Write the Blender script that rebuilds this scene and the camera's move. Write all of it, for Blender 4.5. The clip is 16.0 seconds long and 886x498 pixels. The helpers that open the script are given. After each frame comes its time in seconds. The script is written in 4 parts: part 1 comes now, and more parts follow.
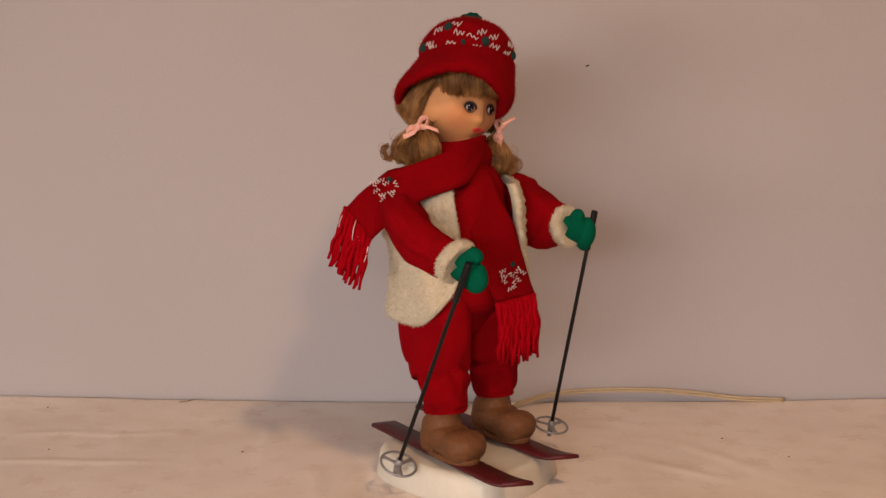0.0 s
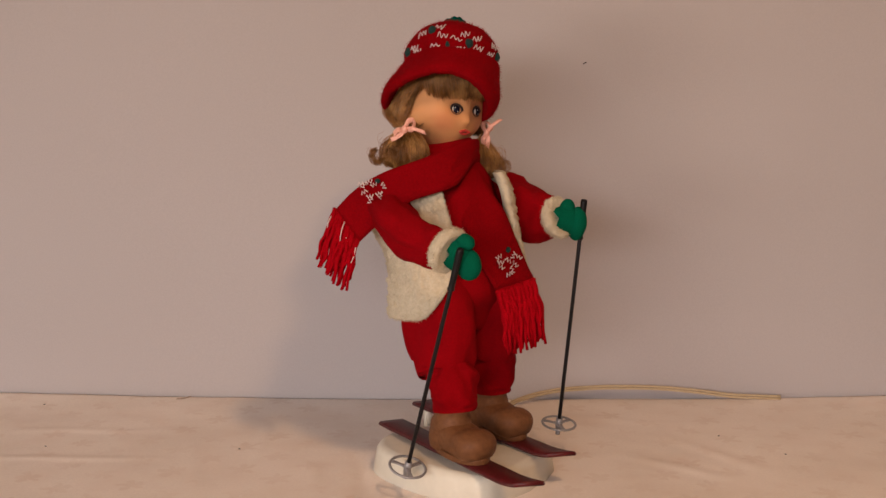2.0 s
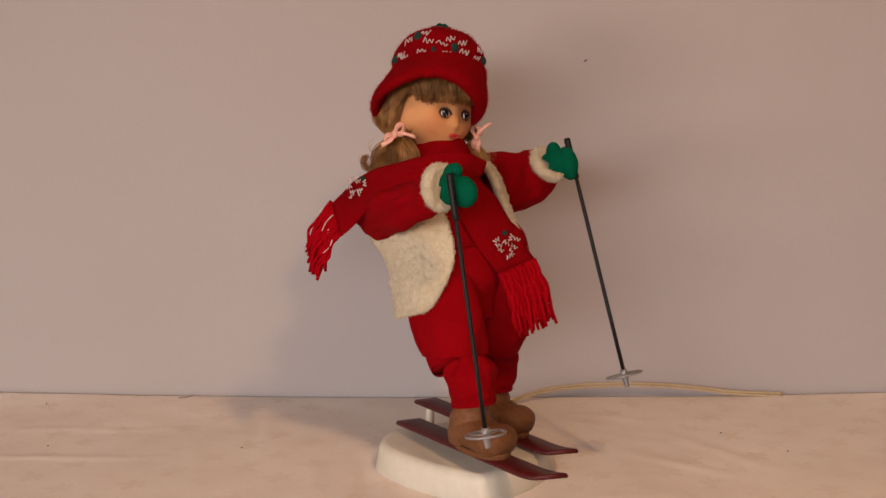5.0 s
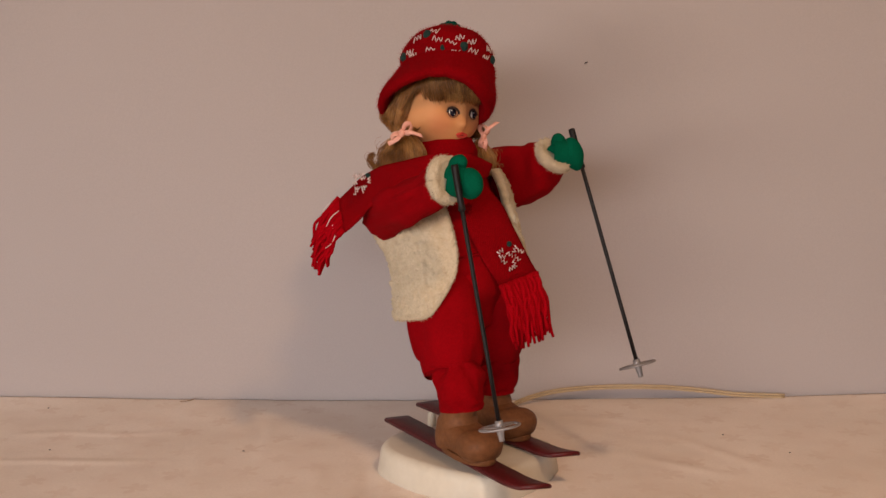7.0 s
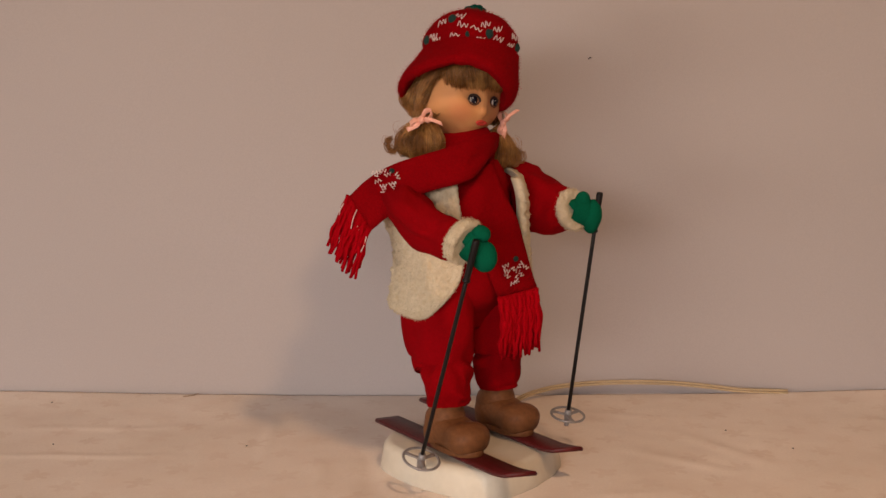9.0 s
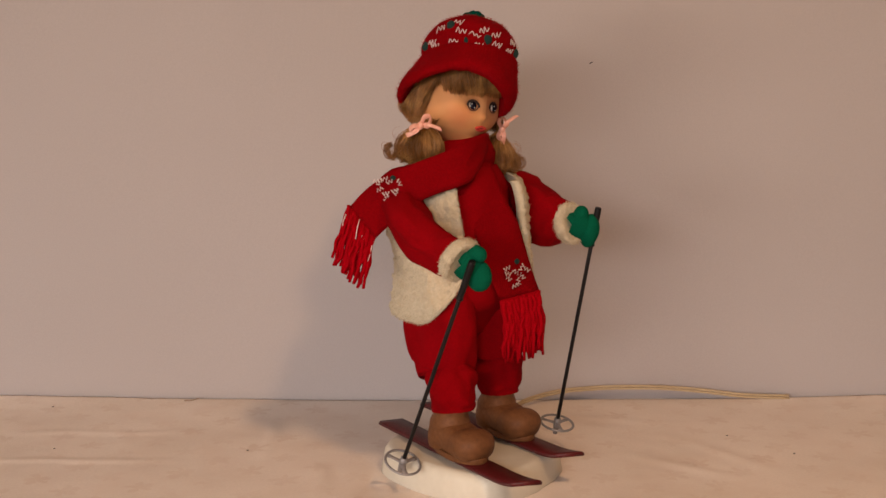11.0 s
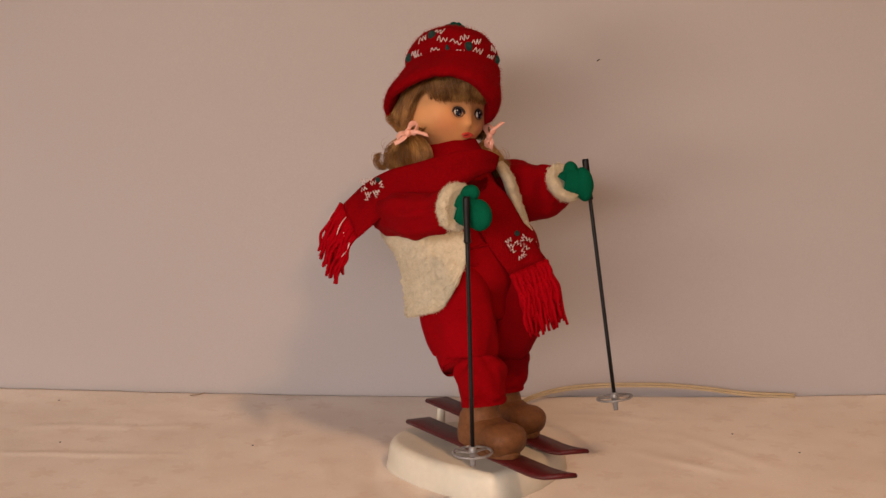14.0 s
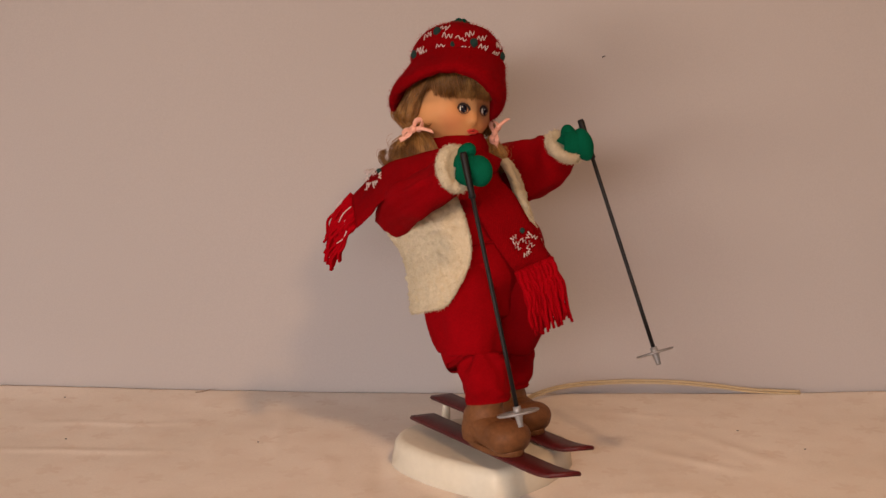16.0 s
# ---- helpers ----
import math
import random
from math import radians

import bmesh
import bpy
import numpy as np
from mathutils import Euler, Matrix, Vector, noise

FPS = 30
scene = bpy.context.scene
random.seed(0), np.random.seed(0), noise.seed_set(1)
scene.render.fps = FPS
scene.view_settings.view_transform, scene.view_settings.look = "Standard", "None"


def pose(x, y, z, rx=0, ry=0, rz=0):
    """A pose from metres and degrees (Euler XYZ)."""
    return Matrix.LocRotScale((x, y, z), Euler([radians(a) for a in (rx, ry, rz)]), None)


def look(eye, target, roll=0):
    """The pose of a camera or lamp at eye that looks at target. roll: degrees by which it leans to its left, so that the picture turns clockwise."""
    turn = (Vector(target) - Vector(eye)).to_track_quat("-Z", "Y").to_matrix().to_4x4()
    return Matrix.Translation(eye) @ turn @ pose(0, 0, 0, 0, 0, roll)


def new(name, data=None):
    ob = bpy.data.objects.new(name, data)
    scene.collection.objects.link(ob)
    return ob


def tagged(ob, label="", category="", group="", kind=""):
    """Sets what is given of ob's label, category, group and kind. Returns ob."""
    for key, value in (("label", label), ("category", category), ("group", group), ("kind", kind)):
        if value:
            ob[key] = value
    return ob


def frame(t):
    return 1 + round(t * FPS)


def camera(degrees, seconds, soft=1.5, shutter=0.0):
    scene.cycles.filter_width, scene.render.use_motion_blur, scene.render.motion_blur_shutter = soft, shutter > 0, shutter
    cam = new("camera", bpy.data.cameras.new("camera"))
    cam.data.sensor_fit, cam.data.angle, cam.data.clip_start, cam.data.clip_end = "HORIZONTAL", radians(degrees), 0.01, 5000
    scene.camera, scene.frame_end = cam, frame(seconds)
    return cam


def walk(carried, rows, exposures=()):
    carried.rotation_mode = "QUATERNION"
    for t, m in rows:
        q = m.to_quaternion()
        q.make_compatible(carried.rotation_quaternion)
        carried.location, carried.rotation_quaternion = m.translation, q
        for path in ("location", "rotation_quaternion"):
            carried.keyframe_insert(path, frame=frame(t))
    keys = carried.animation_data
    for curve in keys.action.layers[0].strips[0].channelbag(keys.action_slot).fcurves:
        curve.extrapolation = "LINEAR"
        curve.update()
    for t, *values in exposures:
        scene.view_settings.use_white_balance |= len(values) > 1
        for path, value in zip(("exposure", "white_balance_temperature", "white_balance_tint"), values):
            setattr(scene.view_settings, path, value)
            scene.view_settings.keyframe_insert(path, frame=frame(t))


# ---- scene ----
# ---- camera: a hand-held camera that only turns a little ----
EYE = (-0.02, -1.5, 0.49)
cam = camera(42.0, 16.0, soft=1.5)
# seconds, yaw, tilt, roll in degrees
AIM = [(0, 0.0, -8.1, 0.0), (0.5, 0.086, -8.165, 0.13), (1, 0.057, -8.221, 0.1), (1.5, -0.071, -8.299, 0.2),
       (2, -0.144, -8.236, 0.072), (2.5, -0.121, -8.21, 0.02), (3, -0.082, -8.199, 0.05), (3.5, -0.136, -8.263, -0.104),
       (4, -0.142, -8.331, -0.142), (4.8, -0.09, -8.33, -0.15), (5.7, -0.01, -8.34, -0.15),
       (6.5, 0.041, -8.337, -0.154), (7, -0.014, -8.198, -0.36), (7.5, 0.015, -8.076, -0.4), (8, 0.047, -8.309, -0.5),
       (8.5, 0.059, -8.352, -0.36), (9, 0.146, -8.431, -0.312), (9.8, 0.17, -8.36, -0.29), (10.7, 0.2, -8.22, -0.26),
       (11.5, 0.24, -8.147, -0.238), (12, 0.393, -8.075, -0.136),
       (12.5, 0.516, -8.177, -0.139), (13, 0.463, -8.393, -0.082), (13.5, 0.434, -8.389, 0.018), (14, 0.517, -8.373, 0.073),
       (14.5, 0.611, -8.316, 0.09), (15, 0.676, -8.355, 0.033), (15.5, 0.728, -8.452, 0.03), (16, 0.767, -8.533, -0.018)]
walk(cam, [(t, Matrix.Translation(EYE) @ pose(0, 0, 0, 0, 0, yaw) @ pose(0, 0, 0, 90 + tilt) @ pose(0, 0, 0, 0, 0, roll))
           for t, yaw, tilt, roll in AIM],
     exposures=[(0, 0.0, 6500, 10), (4, 0.0, 6500, 10), (7.1, -0.04, 6500, 10), (7.8, -0.09, 6800, 10), (9.2, -0.10, 6800, 10), (11.3, -0.01, 6800, 10), (16, 0.01, 6800, 10)])

# ---- light: a closed room, lit by a window and a ceiling lamp behind the camera, plus an added side fill ----
world = bpy.data.worlds.new("world")
scene.world = world
world.use_nodes = True
sky = world.node_tree.nodes.new("ShaderNodeTexSky")
sky.sky_type, sky.sun_disc, sky.sun_elevation, sky.sun_rotation = "NISHITA", False, radians(35), radians(200)
world.node_tree.links.new(sky.outputs[0], world.node_tree.nodes["Background"].inputs[0])
world.node_tree.nodes["Background"].inputs[1].default_value = 0.1


def area_lamp(name, eye, target, size, size_y, watts, colour):
    data = bpy.data.lights.new(name, "AREA")
    data.shape, data.size, data.size_y, data.energy, data.color = "RECTANGLE", size, size_y, watts, colour
    ob = new(name, data)
    ob.matrix_world = look(eye, target)
    return ob


area_lamp("window_light", (-0.90, -3.5, 0.85), (-0.62, -2.6, -0.95), 1.8, 0.95, 93, (1.0, 0.895, 0.875))
# fill added to brighten the left side; no window is known there
area_lamp("added_side_fill", (-2.15, -2.60, 0.30), (-1.5, -1.85, -0.90), 1.3, 0.8, 44, (1.0, 0.865, 0.765))
area_lamp("ceiling_light", (0.55, -1.40, 1.62), (0.15, -0.85, 0.0), 0.14, 0.14, 15.5, (1.0, 0.60, 0.33))

# ---- materials ----


def material(name, colour, rough=0.8, grain=0.12, grain_scale=60.0, stain=0.08, stain_scale=6.0, bump=0.2, bump_scale=300.0,
             metallic=0.0, second=None, second_scale=8.0, sheen=0.0, weave=0.0, weave_scale=400.0, coat=0.0, spec=0.5):
    m = bpy.data.materials.new(name)
    m.use_nodes = True
    nt = m.node_tree
    b = nt.nodes["Principled BSDF"]
    b.inputs["Roughness"].default_value, b.inputs["Metallic"].default_value = rough, metallic
    b.inputs["Specular IOR Level"].default_value = spec
    if sheen:
        b.inputs["Sheen Weight"].default_value, b.inputs["Sheen Roughness"].default_value = sheen, 0.5
        b.inputs["Sheen Tint"].default_value = (*[min(1, c * 2 + 0.1) for c in colour], 1)
    b.inputs["Coat Weight"].default_value = coat
    co = nt.nodes.new("ShaderNodeTexCoord").outputs["Object"]

    def noise_node(scale, detail=4.0):
        n = nt.nodes.new("ShaderNodeTexNoise")
        n.inputs["Scale"].default_value, n.inputs["Detail"].default_value = scale, detail
        nt.links.new(co, n.inputs["Vector"])
        return n.outputs["Fac"]

    def mix(fac, a, bb):
        n = nt.nodes.new("ShaderNodeMix")
        n.data_type = "RGBA"
        nt.links.new(fac, n.inputs[0])
        for socket, v in ((n.inputs[6], a), (n.inputs[7], bb)):
            if isinstance(v, tuple):
                socket.default_value = (*v, 1)
            else:
                nt.links.new(v, socket)
        return n.outputs[2]

    def spread(fac, lo, hi):
        n = nt.nodes.new("ShaderNodeMapRange")
        n.inputs[1].default_value, n.inputs[2].default_value = lo, hi
        nt.links.new(fac, n.inputs[0])
        return n.outputs[0]

    def shade(k):
        return tuple(max(0, min(1, c * k)) for c in colour)
    c = mix(spread(noise_node(grain_scale), 0.3, 0.7), shade(1 - grain), shade(1 + grain))
    if second:
        c = mix(spread(noise_node(second_scale), 0.48, 0.68), c, second)
    n = mix(spread(noise_node(stain_scale, 2.0), 0.35, 0.75), (1, 1, 1), (1 - stain, 1 - stain * 1.1, 1 - stain * 1.3))
    mul = nt.nodes.new("ShaderNodeMix")
    mul.data_type, mul.blend_type = "RGBA", "MULTIPLY"
    mul.inputs[0].default_value = 1
    nt.links.new(c, mul.inputs[6])
    nt.links.new(n, mul.inputs[7])
    nt.links.new(mul.outputs[2], b.inputs["Base Color"])
    height = noise_node(bump_scale)
    if weave:
        total = height
        for axis in ("X", "Z"):
            w = nt.nodes.new("ShaderNodeTexWave")
            w.bands_direction = axis
            w.inputs["Scale"].default_value, w.inputs["Distortion"].default_value = weave_scale / 20, 1.5
            w.inputs["Detail"].default_value = 1.0
            nt.links.new(co, w.inputs["Vector"])
            add = nt.nodes.new("ShaderNodeMath")
            add.operation = "MULTIPLY_ADD"
            nt.links.new(w.outputs["Fac"], add.inputs[0])
            add.inputs[1].default_value = weave
            nt.links.new(total, add.inputs[2])
            total = add.outputs[0]
        height = total
    bp = nt.nodes.new("ShaderNodeBump")
    bp.inputs["Strength"].default_value, bp.inputs["Distance"].default_value = bump, 0.002
    nt.links.new(height, bp.inputs["Height"])
    nt.links.new(bp.outputs[0], b.inputs["Normal"])
    return m


WALL = material("wall_cloth", (0.43, 0.39, 0.39), 0.9, 0.03, 500, 0.05, 1.6, 0.12, 900, weave=0.5, weave_scale=3500)
# grey of the unseen room, kept dark to cut the light it bounces
PLAIN = material("room_paint", (0.28, 0.26, 0.24), 0.9, 0.03, 40, 0.05, 1.0, 0.1, 200)
FLOOR = material("floor_boards", (0.30, 0.20, 0.12), 0.5, 0.2, 30, 0.15, 3, 0.1, 200)


def cloth_material():
    """Cream cotton with faint woven flowers in staggered rows."""
    m = material("tablecloth", (0.85, 0.76, 0.69), 0.9, 0.03, 260, 0.08, 6, 0.25, 700, second=(0.82, 0.715, 0.64), second_scale=11)
    nt = m.node_tree
    b = nt.nodes["Principled BSDF"]
    base = b.inputs["Base Color"].links[0].from_socket

    def math_node(op, a, bb=None, c=None):
        n = nt.nodes.new("ShaderNodeMath")
        n.operation = op
        for socket, v in zip(n.inputs, (a, bb, c)):
            if v is None:
                continue
            if isinstance(v, (int, float)):
                socket.default_value = v
            else:
                nt.links.new(v, socket)
        return n.outputs[0]

    co = nt.nodes.new("ShaderNodeTexCoord").outputs["Object"]
    turn = nt.nodes.new("ShaderNodeMapping")
    turn.inputs["Rotation"].default_value = (0, 0, radians(38))
    turn.inputs["Scale"].default_value = (16, 16, 0)
    nt.links.new(co, turn.inputs["Vector"])
    wob = nt.nodes.new("ShaderNodeTexNoise")
    wob.inputs["Scale"].default_value = 60
    nt.links.new(co, wob.inputs["Vector"])
    push = nt.nodes.new("ShaderNodeVectorMath")
    push.operation = "MULTIPLY_ADD"
    nt.links.new(wob.outputs["Color"], push.inputs[0])
    push.inputs[1].default_value = (0.34, 0.34, 0.0)
    nt.links.new(turn.outputs[0], push.inputs[2])
    xyz = nt.nodes.new("ShaderNodeSeparateXYZ")
    nt.links.new(push.outputs[0], xyz.inputs[0])
    px = math_node("SUBTRACT", math_node("FRACT", xyz.outputs[0]), 0.5)
    py = math_node("SUBTRACT", math_node("FRACT", xyz.outputs[1]), 0.5)
    radius = math_node("SQRT", math_node("ADD", math_node("MULTIPLY", px, px), math_node("MULTIPLY", py, py)))
    petals = math_node("ABSOLUTE", math_node("COSINE", math_node("MULTIPLY", math_node("ARCTAN2", py, px), 2.5)))
    reach = math_node("MULTIPLY_ADD", petals, 0.22, 0.10)
    inside = math_node("SUBTRACT", reach, radius)
    r = nt.nodes.new("ShaderNodeMapRange")
    r.interpolation_type = "SMOOTHSTEP"
    for i, v in enumerate((-0.05, 0.07, 0.0, 1.0)):
        r.inputs[i + 1].default_value = v
    nt.links.new(inside, r.inputs[0])
    fade = nt.nodes.new("ShaderNodeTexNoise")
    fade.inputs["Scale"].default_value = 9
    nt.links.new(co, fade.inputs["Vector"])
    worn = nt.nodes.new("ShaderNodeMapRange")
    for i, v in enumerate((0.35, 0.65, 0.0, 0.38)):
        worn.inputs[i + 1].default_value = v
    nt.links.new(fade.outputs["Fac"], worn.inputs[0])
    n = nt.nodes.new("ShaderNodeMix")
    n.data_type = "RGBA"
    nt.links.new(math_node("MULTIPLY", r.outputs[0], worn.outputs[0]), n.inputs[0])
    nt.links.new(base, n.inputs[6])
    n.inputs[7].default_value = (0.66, 0.52, 0.43, 1)
    nt.links.new(n.outputs[2], b.inputs["Base Color"])
    return m


CLOTH = cloth_material()
WOOD = material("table_wood", (0.28, 0.17, 0.09), 0.5, 0.2, 30, 0.15, 5, 0.1, 300)
RED_KNIT = material("red_knit", (0.245, 0.001, 0.004), 0.95, 0.14, 500, 0.12, 30, 0.5, 900, weave=1.2, weave_scale=6000, spec=0.04)
RED_CLOTH = material("red_fleece", (0.235, 0.001, 0.004), 0.95, 0.12, 500, 0.15, 25, 0.3, 1300, spec=0.04)
RED_YARN = material("red_yarn", (0.33, 0.001, 0.006), 0.95, 0.2, 700, 0.1, 60, 0.5, 1500, spec=0.04)
WHITE_YARN = material("white_yarn", (0.66, 0.54, 0.53), 0.95, 0.1, 700, 0.1, 60, 0.4, 1500)
GREEN_YARN = material("green_yarn", (0.004, 0.028, 0.024), 0.95, 0.2, 700, 0.1, 60, 0.4, 1500)
GREEN_WOOL = material("green_wool", (0.0, 0.055, 0.042), 0.95, 0.2, 700, 0.1, 60, 0.5, 1200, spec=0.04)
GREEN_FELT = material("green_felt", (0.001, 0.092, 0.050), 0.95, 0.15, 900, 0.15, 40, 0.4, 1600, spec=0.04)
FLEECE = material("cream_fleece", (0.56, 0.475, 0.345), 0.95, 0.09, 350, 0.08, 25, 0.7, 420, sheen=0.15, second=(0.52, 0.43, 0.30), second_scale=90)
BOOT = material("brown_vinyl", (0.165, 0.066, 0.026), 0.6, 0.18, 180, 0.25, 28, 0.25, 500, spec=0.22)
BASE = material("cream_plastic", (0.67, 0.625, 0.53), 0.5, 0.03, 100, 0.10, 14, 0.1, 300)
SKI = material("burgundy_lacquer", (0.088, 0.008, 0.010), 0.42, 0.25, 260, 0.3, 40, 0.10, 500, spec=0.28)
SKI_EDGE = material("burgundy_edge", (0.075, 0.008, 0.010), 0.5, 0.15, 200, 0.2, 30, 0.06, 400)
POLE = material("black_plastic", (0.005, 0.004, 0.005), 0.5, 0.2, 200, 0.2, 30, 0.06, 400, spec=0.25)
BASKET = material("grey_plastic", (0.27, 0.26, 0.27), 0.4, 0.1, 200, 0.2, 40, 0.1, 400, metallic=0.3)
CORD = material("ivory_cord", (0.50, 0.39, 0.25), 0.45, 0.05, 100, 0.1, 30, 0.1, 300)
RIBBON = material("pink_ribbon", (0.74, 0.36, 0.28), 0.4, 0.08, 300, 0.1, 60, 0.1, 600, sheen=0.3)
HAIR = material("brown_hair", (0.225, 0.094, 0.026), 0.38, 0.25, 160, 0.25, 40, 0.2, 900, second=(0.45, 0.23, 0.075), second_scale=45, spec=0.35)


def vary_strands(m, dark, light):
    """Each strand of hair a little darker or lighter than the next."""
    nt = m.node_tree
    b = nt.nodes["Principled BSDF"]
    base = b.inputs["Base Color"].links[0].from_socket
    r = nt.nodes.new("ShaderNodeMapRange")
    r.inputs[3].default_value, r.inputs[4].default_value = dark, light
    nt.links.new(nt.nodes.new("ShaderNodeNewGeometry").outputs["Random Per Island"], r.inputs[0])
    n = nt.nodes.new("ShaderNodeVectorMath")
    n.operation = "SCALE"
    nt.links.new(base, n.inputs[0])
    nt.links.new(r.outputs[0], n.inputs["Scale"])
    nt.links.new(n.outputs[0], b.inputs["Base Color"])


vary_strands(HAIR, 0.55, 1.5)
EYE_WHITE_GLINT = material("eye_white_glint", (0.75, 0.72, 0.68), 0.2, 0.02, 100, 0.02, 30, 0.0, 300, coat=0.5)
EYE_DARK = material("eye_iris", (0.012, 0.011, 0.020), 0.25, 0.3, 900, 0.1, 30, 0.0, 300, spec=0.15)
LASH = material("lash_paint", (0.03, 0.014, 0.010), 0.7, 0.2, 300, 0.1, 30, 0.1, 300)
LIP = material("lip_paint", (0.55, 0.045, 0.035), 0.45, 0.06, 300, 0.1, 30, 0.05, 300)
DARK = material("dark_speck", (0.02, 0.02, 0.03), 0.8, 0.2, 300, 0.1, 30, 0.1, 300)


def skin_material():
    """Vinyl skin with painted blush on the cheeks and eye shadow."""
    m = material("vinyl_skin", (0.60, 0.28, 0.115), 0.58, 0.03, 60, 0.05, 20, 0.02, 600, spec=0.22)
    nt = m.node_tree
    b = nt.nodes["Principled BSDF"]
    base = b.inputs["Base Color"].links[0].from_socket
    co = nt.nodes.new("ShaderNodeTexCoord").outputs["Object"]
    for at, near, far, most, paint in (((0.068, -0.032, 0.443), 0.004, 0.024, 0.32, (0.56, 0.15, 0.08)), ((0.070, 0.026, 0.436), 0.004, 0.024, 0.32, (0.56, 0.15, 0.08)),
                                       ((0.070, -0.0165, 0.4605), 0.006, 0.0125, 0.60, (0.30, 0.11, 0.055)), ((0.072, 0.0175, 0.4570), 0.006, 0.0125, 0.60, (0.30, 0.11, 0.055))):
        d = nt.nodes.new("ShaderNodeVectorMath")
        d.operation = "DISTANCE"
        nt.links.new(co, d.inputs[0])
        d.inputs[1].default_value = at
        r = nt.nodes.new("ShaderNodeMapRange")
        r.interpolation_type = "SMOOTHSTEP"
        for i, v in enumerate((near, far, most, 0.0)):
            r.inputs[i + 1].default_value = v
        nt.links.new(d.outputs["Value"], r.inputs[0])
        n = nt.nodes.new("ShaderNodeMix")
        n.data_type = "RGBA"
        nt.links.new(r.outputs[0], n.inputs[0])
        nt.links.new(base, n.inputs[6])
        n.inputs[7].default_value = (*paint, 1)
        base = n.outputs[2]
    nt.links.new(base, b.inputs["Base Color"])
    b.inputs["Subsurface Weight"].default_value = 0.1
    b.inputs["Subsurface Radius"].default_value = (0.006, 0.003, 0.002)
    return m


SKIN = skin_material()

# ---- mesh helpers ----


def V(*a):
    return Vector(a if len(a) > 1 else a[0])


def smooth_path(points, per=4):
    """Points of a Catmull-Rom curve through the given tuples (of any length)."""
    pts = [np.array(p, float) for p in points]
    pts = [2 * pts[0] - pts[1]] + pts + [2 * pts[-1] - pts[-2]]
    out = []
    for i in range(1, len(pts) - 2):
        p0, p1, p2, p3 = pts[i - 1:i + 3]
        for k in range(per):
            t = k / per
            out.append(0.5 * (2 * p1 + (p2 - p0) * t + (2 * p0 - 5 * p1 + 4 * p2 - p3) * t * t + (3 * p1 - p0 - 3 * p2 + p3) * t ** 3))
    out.append(pts[-2])
    return out


def skin_rings(bm, rings, cap=True, mat=0, closed=True):
    vs = [[bm.verts.new(p) for p in ring] for ring in rings]
    n = len(vs[0])
    faces = []
    for a, b in zip(vs, vs[1:]):
        for i in range(n if closed else n - 1):
            faces.append(bm.faces.new((a[i], a[(i + 1) % n], b[(i + 1) % n], b[i])))
    if cap:
        faces.append(bm.faces.new(vs[0][::-1]))
        faces.append(bm.faces.new(vs[-1]))
    for f in faces:
        f.material_index, f.smooth = mat, True
    return vs


def loft(bm, rows, side=(0, 1, 0), n=20, per=4, power=2.0, cap=True, mat=0, wrinkle=None):
    """A tube through rows (x, y, z, ra, rb): ra across 'side', rb across the other way. power: 2 an ellipse, more a box."""
    pts = smooth_path(rows, per)
    rings = []
    for i, p in enumerate(pts):
        t = Vector((pts[min(i + 1, len(pts) - 1)] - pts[max(i - 1, 0)])[:3]).normalized()
        a = Vector(side) - t * Vector(side).dot(t)
        a.normalize()
        b = t.cross(a)
        ring = []
        for k in range(n):
            w = 2 * math.pi * k / n
            c, s = math.cos(w), math.sin(w)
            q = (abs(c) ** power + abs(s) ** power) ** (-1 / power)
            grow = wrinkle(i / (len(pts) - 1), w) if wrinkle else 0
            ring.append(Vector(p[:3]) + a * (c * q * (max(p[3], 1e-4) + grow)) + b * (s * q * (max(p[4], 1e-4) + grow)))
        rings.append(ring)
    return skin_rings(bm, rings, cap, mat)


def tube(bm, points, r, n=6, per=3, mat=0, end=None):
    rows = [(*p, r if end is None else r + (end - r) * i / (len(points) - 1), r if end is None else r + (end - r) * i / (len(points) - 1))
            for i, p in enumerate(points)]
    d = Vector(points[-1]) - Vector(points[0])
    side = (0, 0, 1) if abs(d.normalized().z) < 0.8 else (1, 0, 0)
    loft(bm, rows, side, n, per, mat=mat)


def ball(bm, centre, radii, nu=20, nv=14, mat=0, turn=None, shape=None):
    m = turn or Matrix.Identity(3)
    rings = []
    for i in range(nv + 1):
        p = math.pi * (0.02 + 0.96 * i / nv)
        ring = []
        for k in range(nu):
            w = 2 * math.pi * k / nu
            v = Vector((math.sin(p) * math.cos(w), math.sin(p) * math.sin(w), math.cos(p)))
            v = Vector((v.x * radii[0], v.y * radii[1], v.z * radii[2]))
            if shape:
                v = shape(v)
            ring.append(Vector(centre) + m @ v)
        rings.append(ring)
    skin_rings(bm, rings, True, mat)


def slab(bm, outline, z0, z1, bevel=0.002, draft=0.0, steps=3, mat=0, foot=None):
    """A plate with that outline (x, y), rounded edges, sides that lean in by draft."""
    c = sum((Vector(p) for p in outline), Vector((0, 0))) / len(outline)
    rings = []
    foot = bevel if foot is None else foot
    levels = [(z0, foot), (z0 + foot, 0)] + [(z1 - bevel + bevel * math.sin(math.pi / 2 * k / steps), draft + bevel * (1 - math.cos(math.pi / 2 * k / steps)))
                                               for k in range(steps + 1)]
    for z, inset in levels:
        ring = []
        for p in outline:
            d = Vector(p) - c
            ring.append(Vector((*(c + d * (1 - inset / max(d.length, 1e-4))), z)))
        rings.append(ring)
    skin_rings(bm, rings, True, mat)


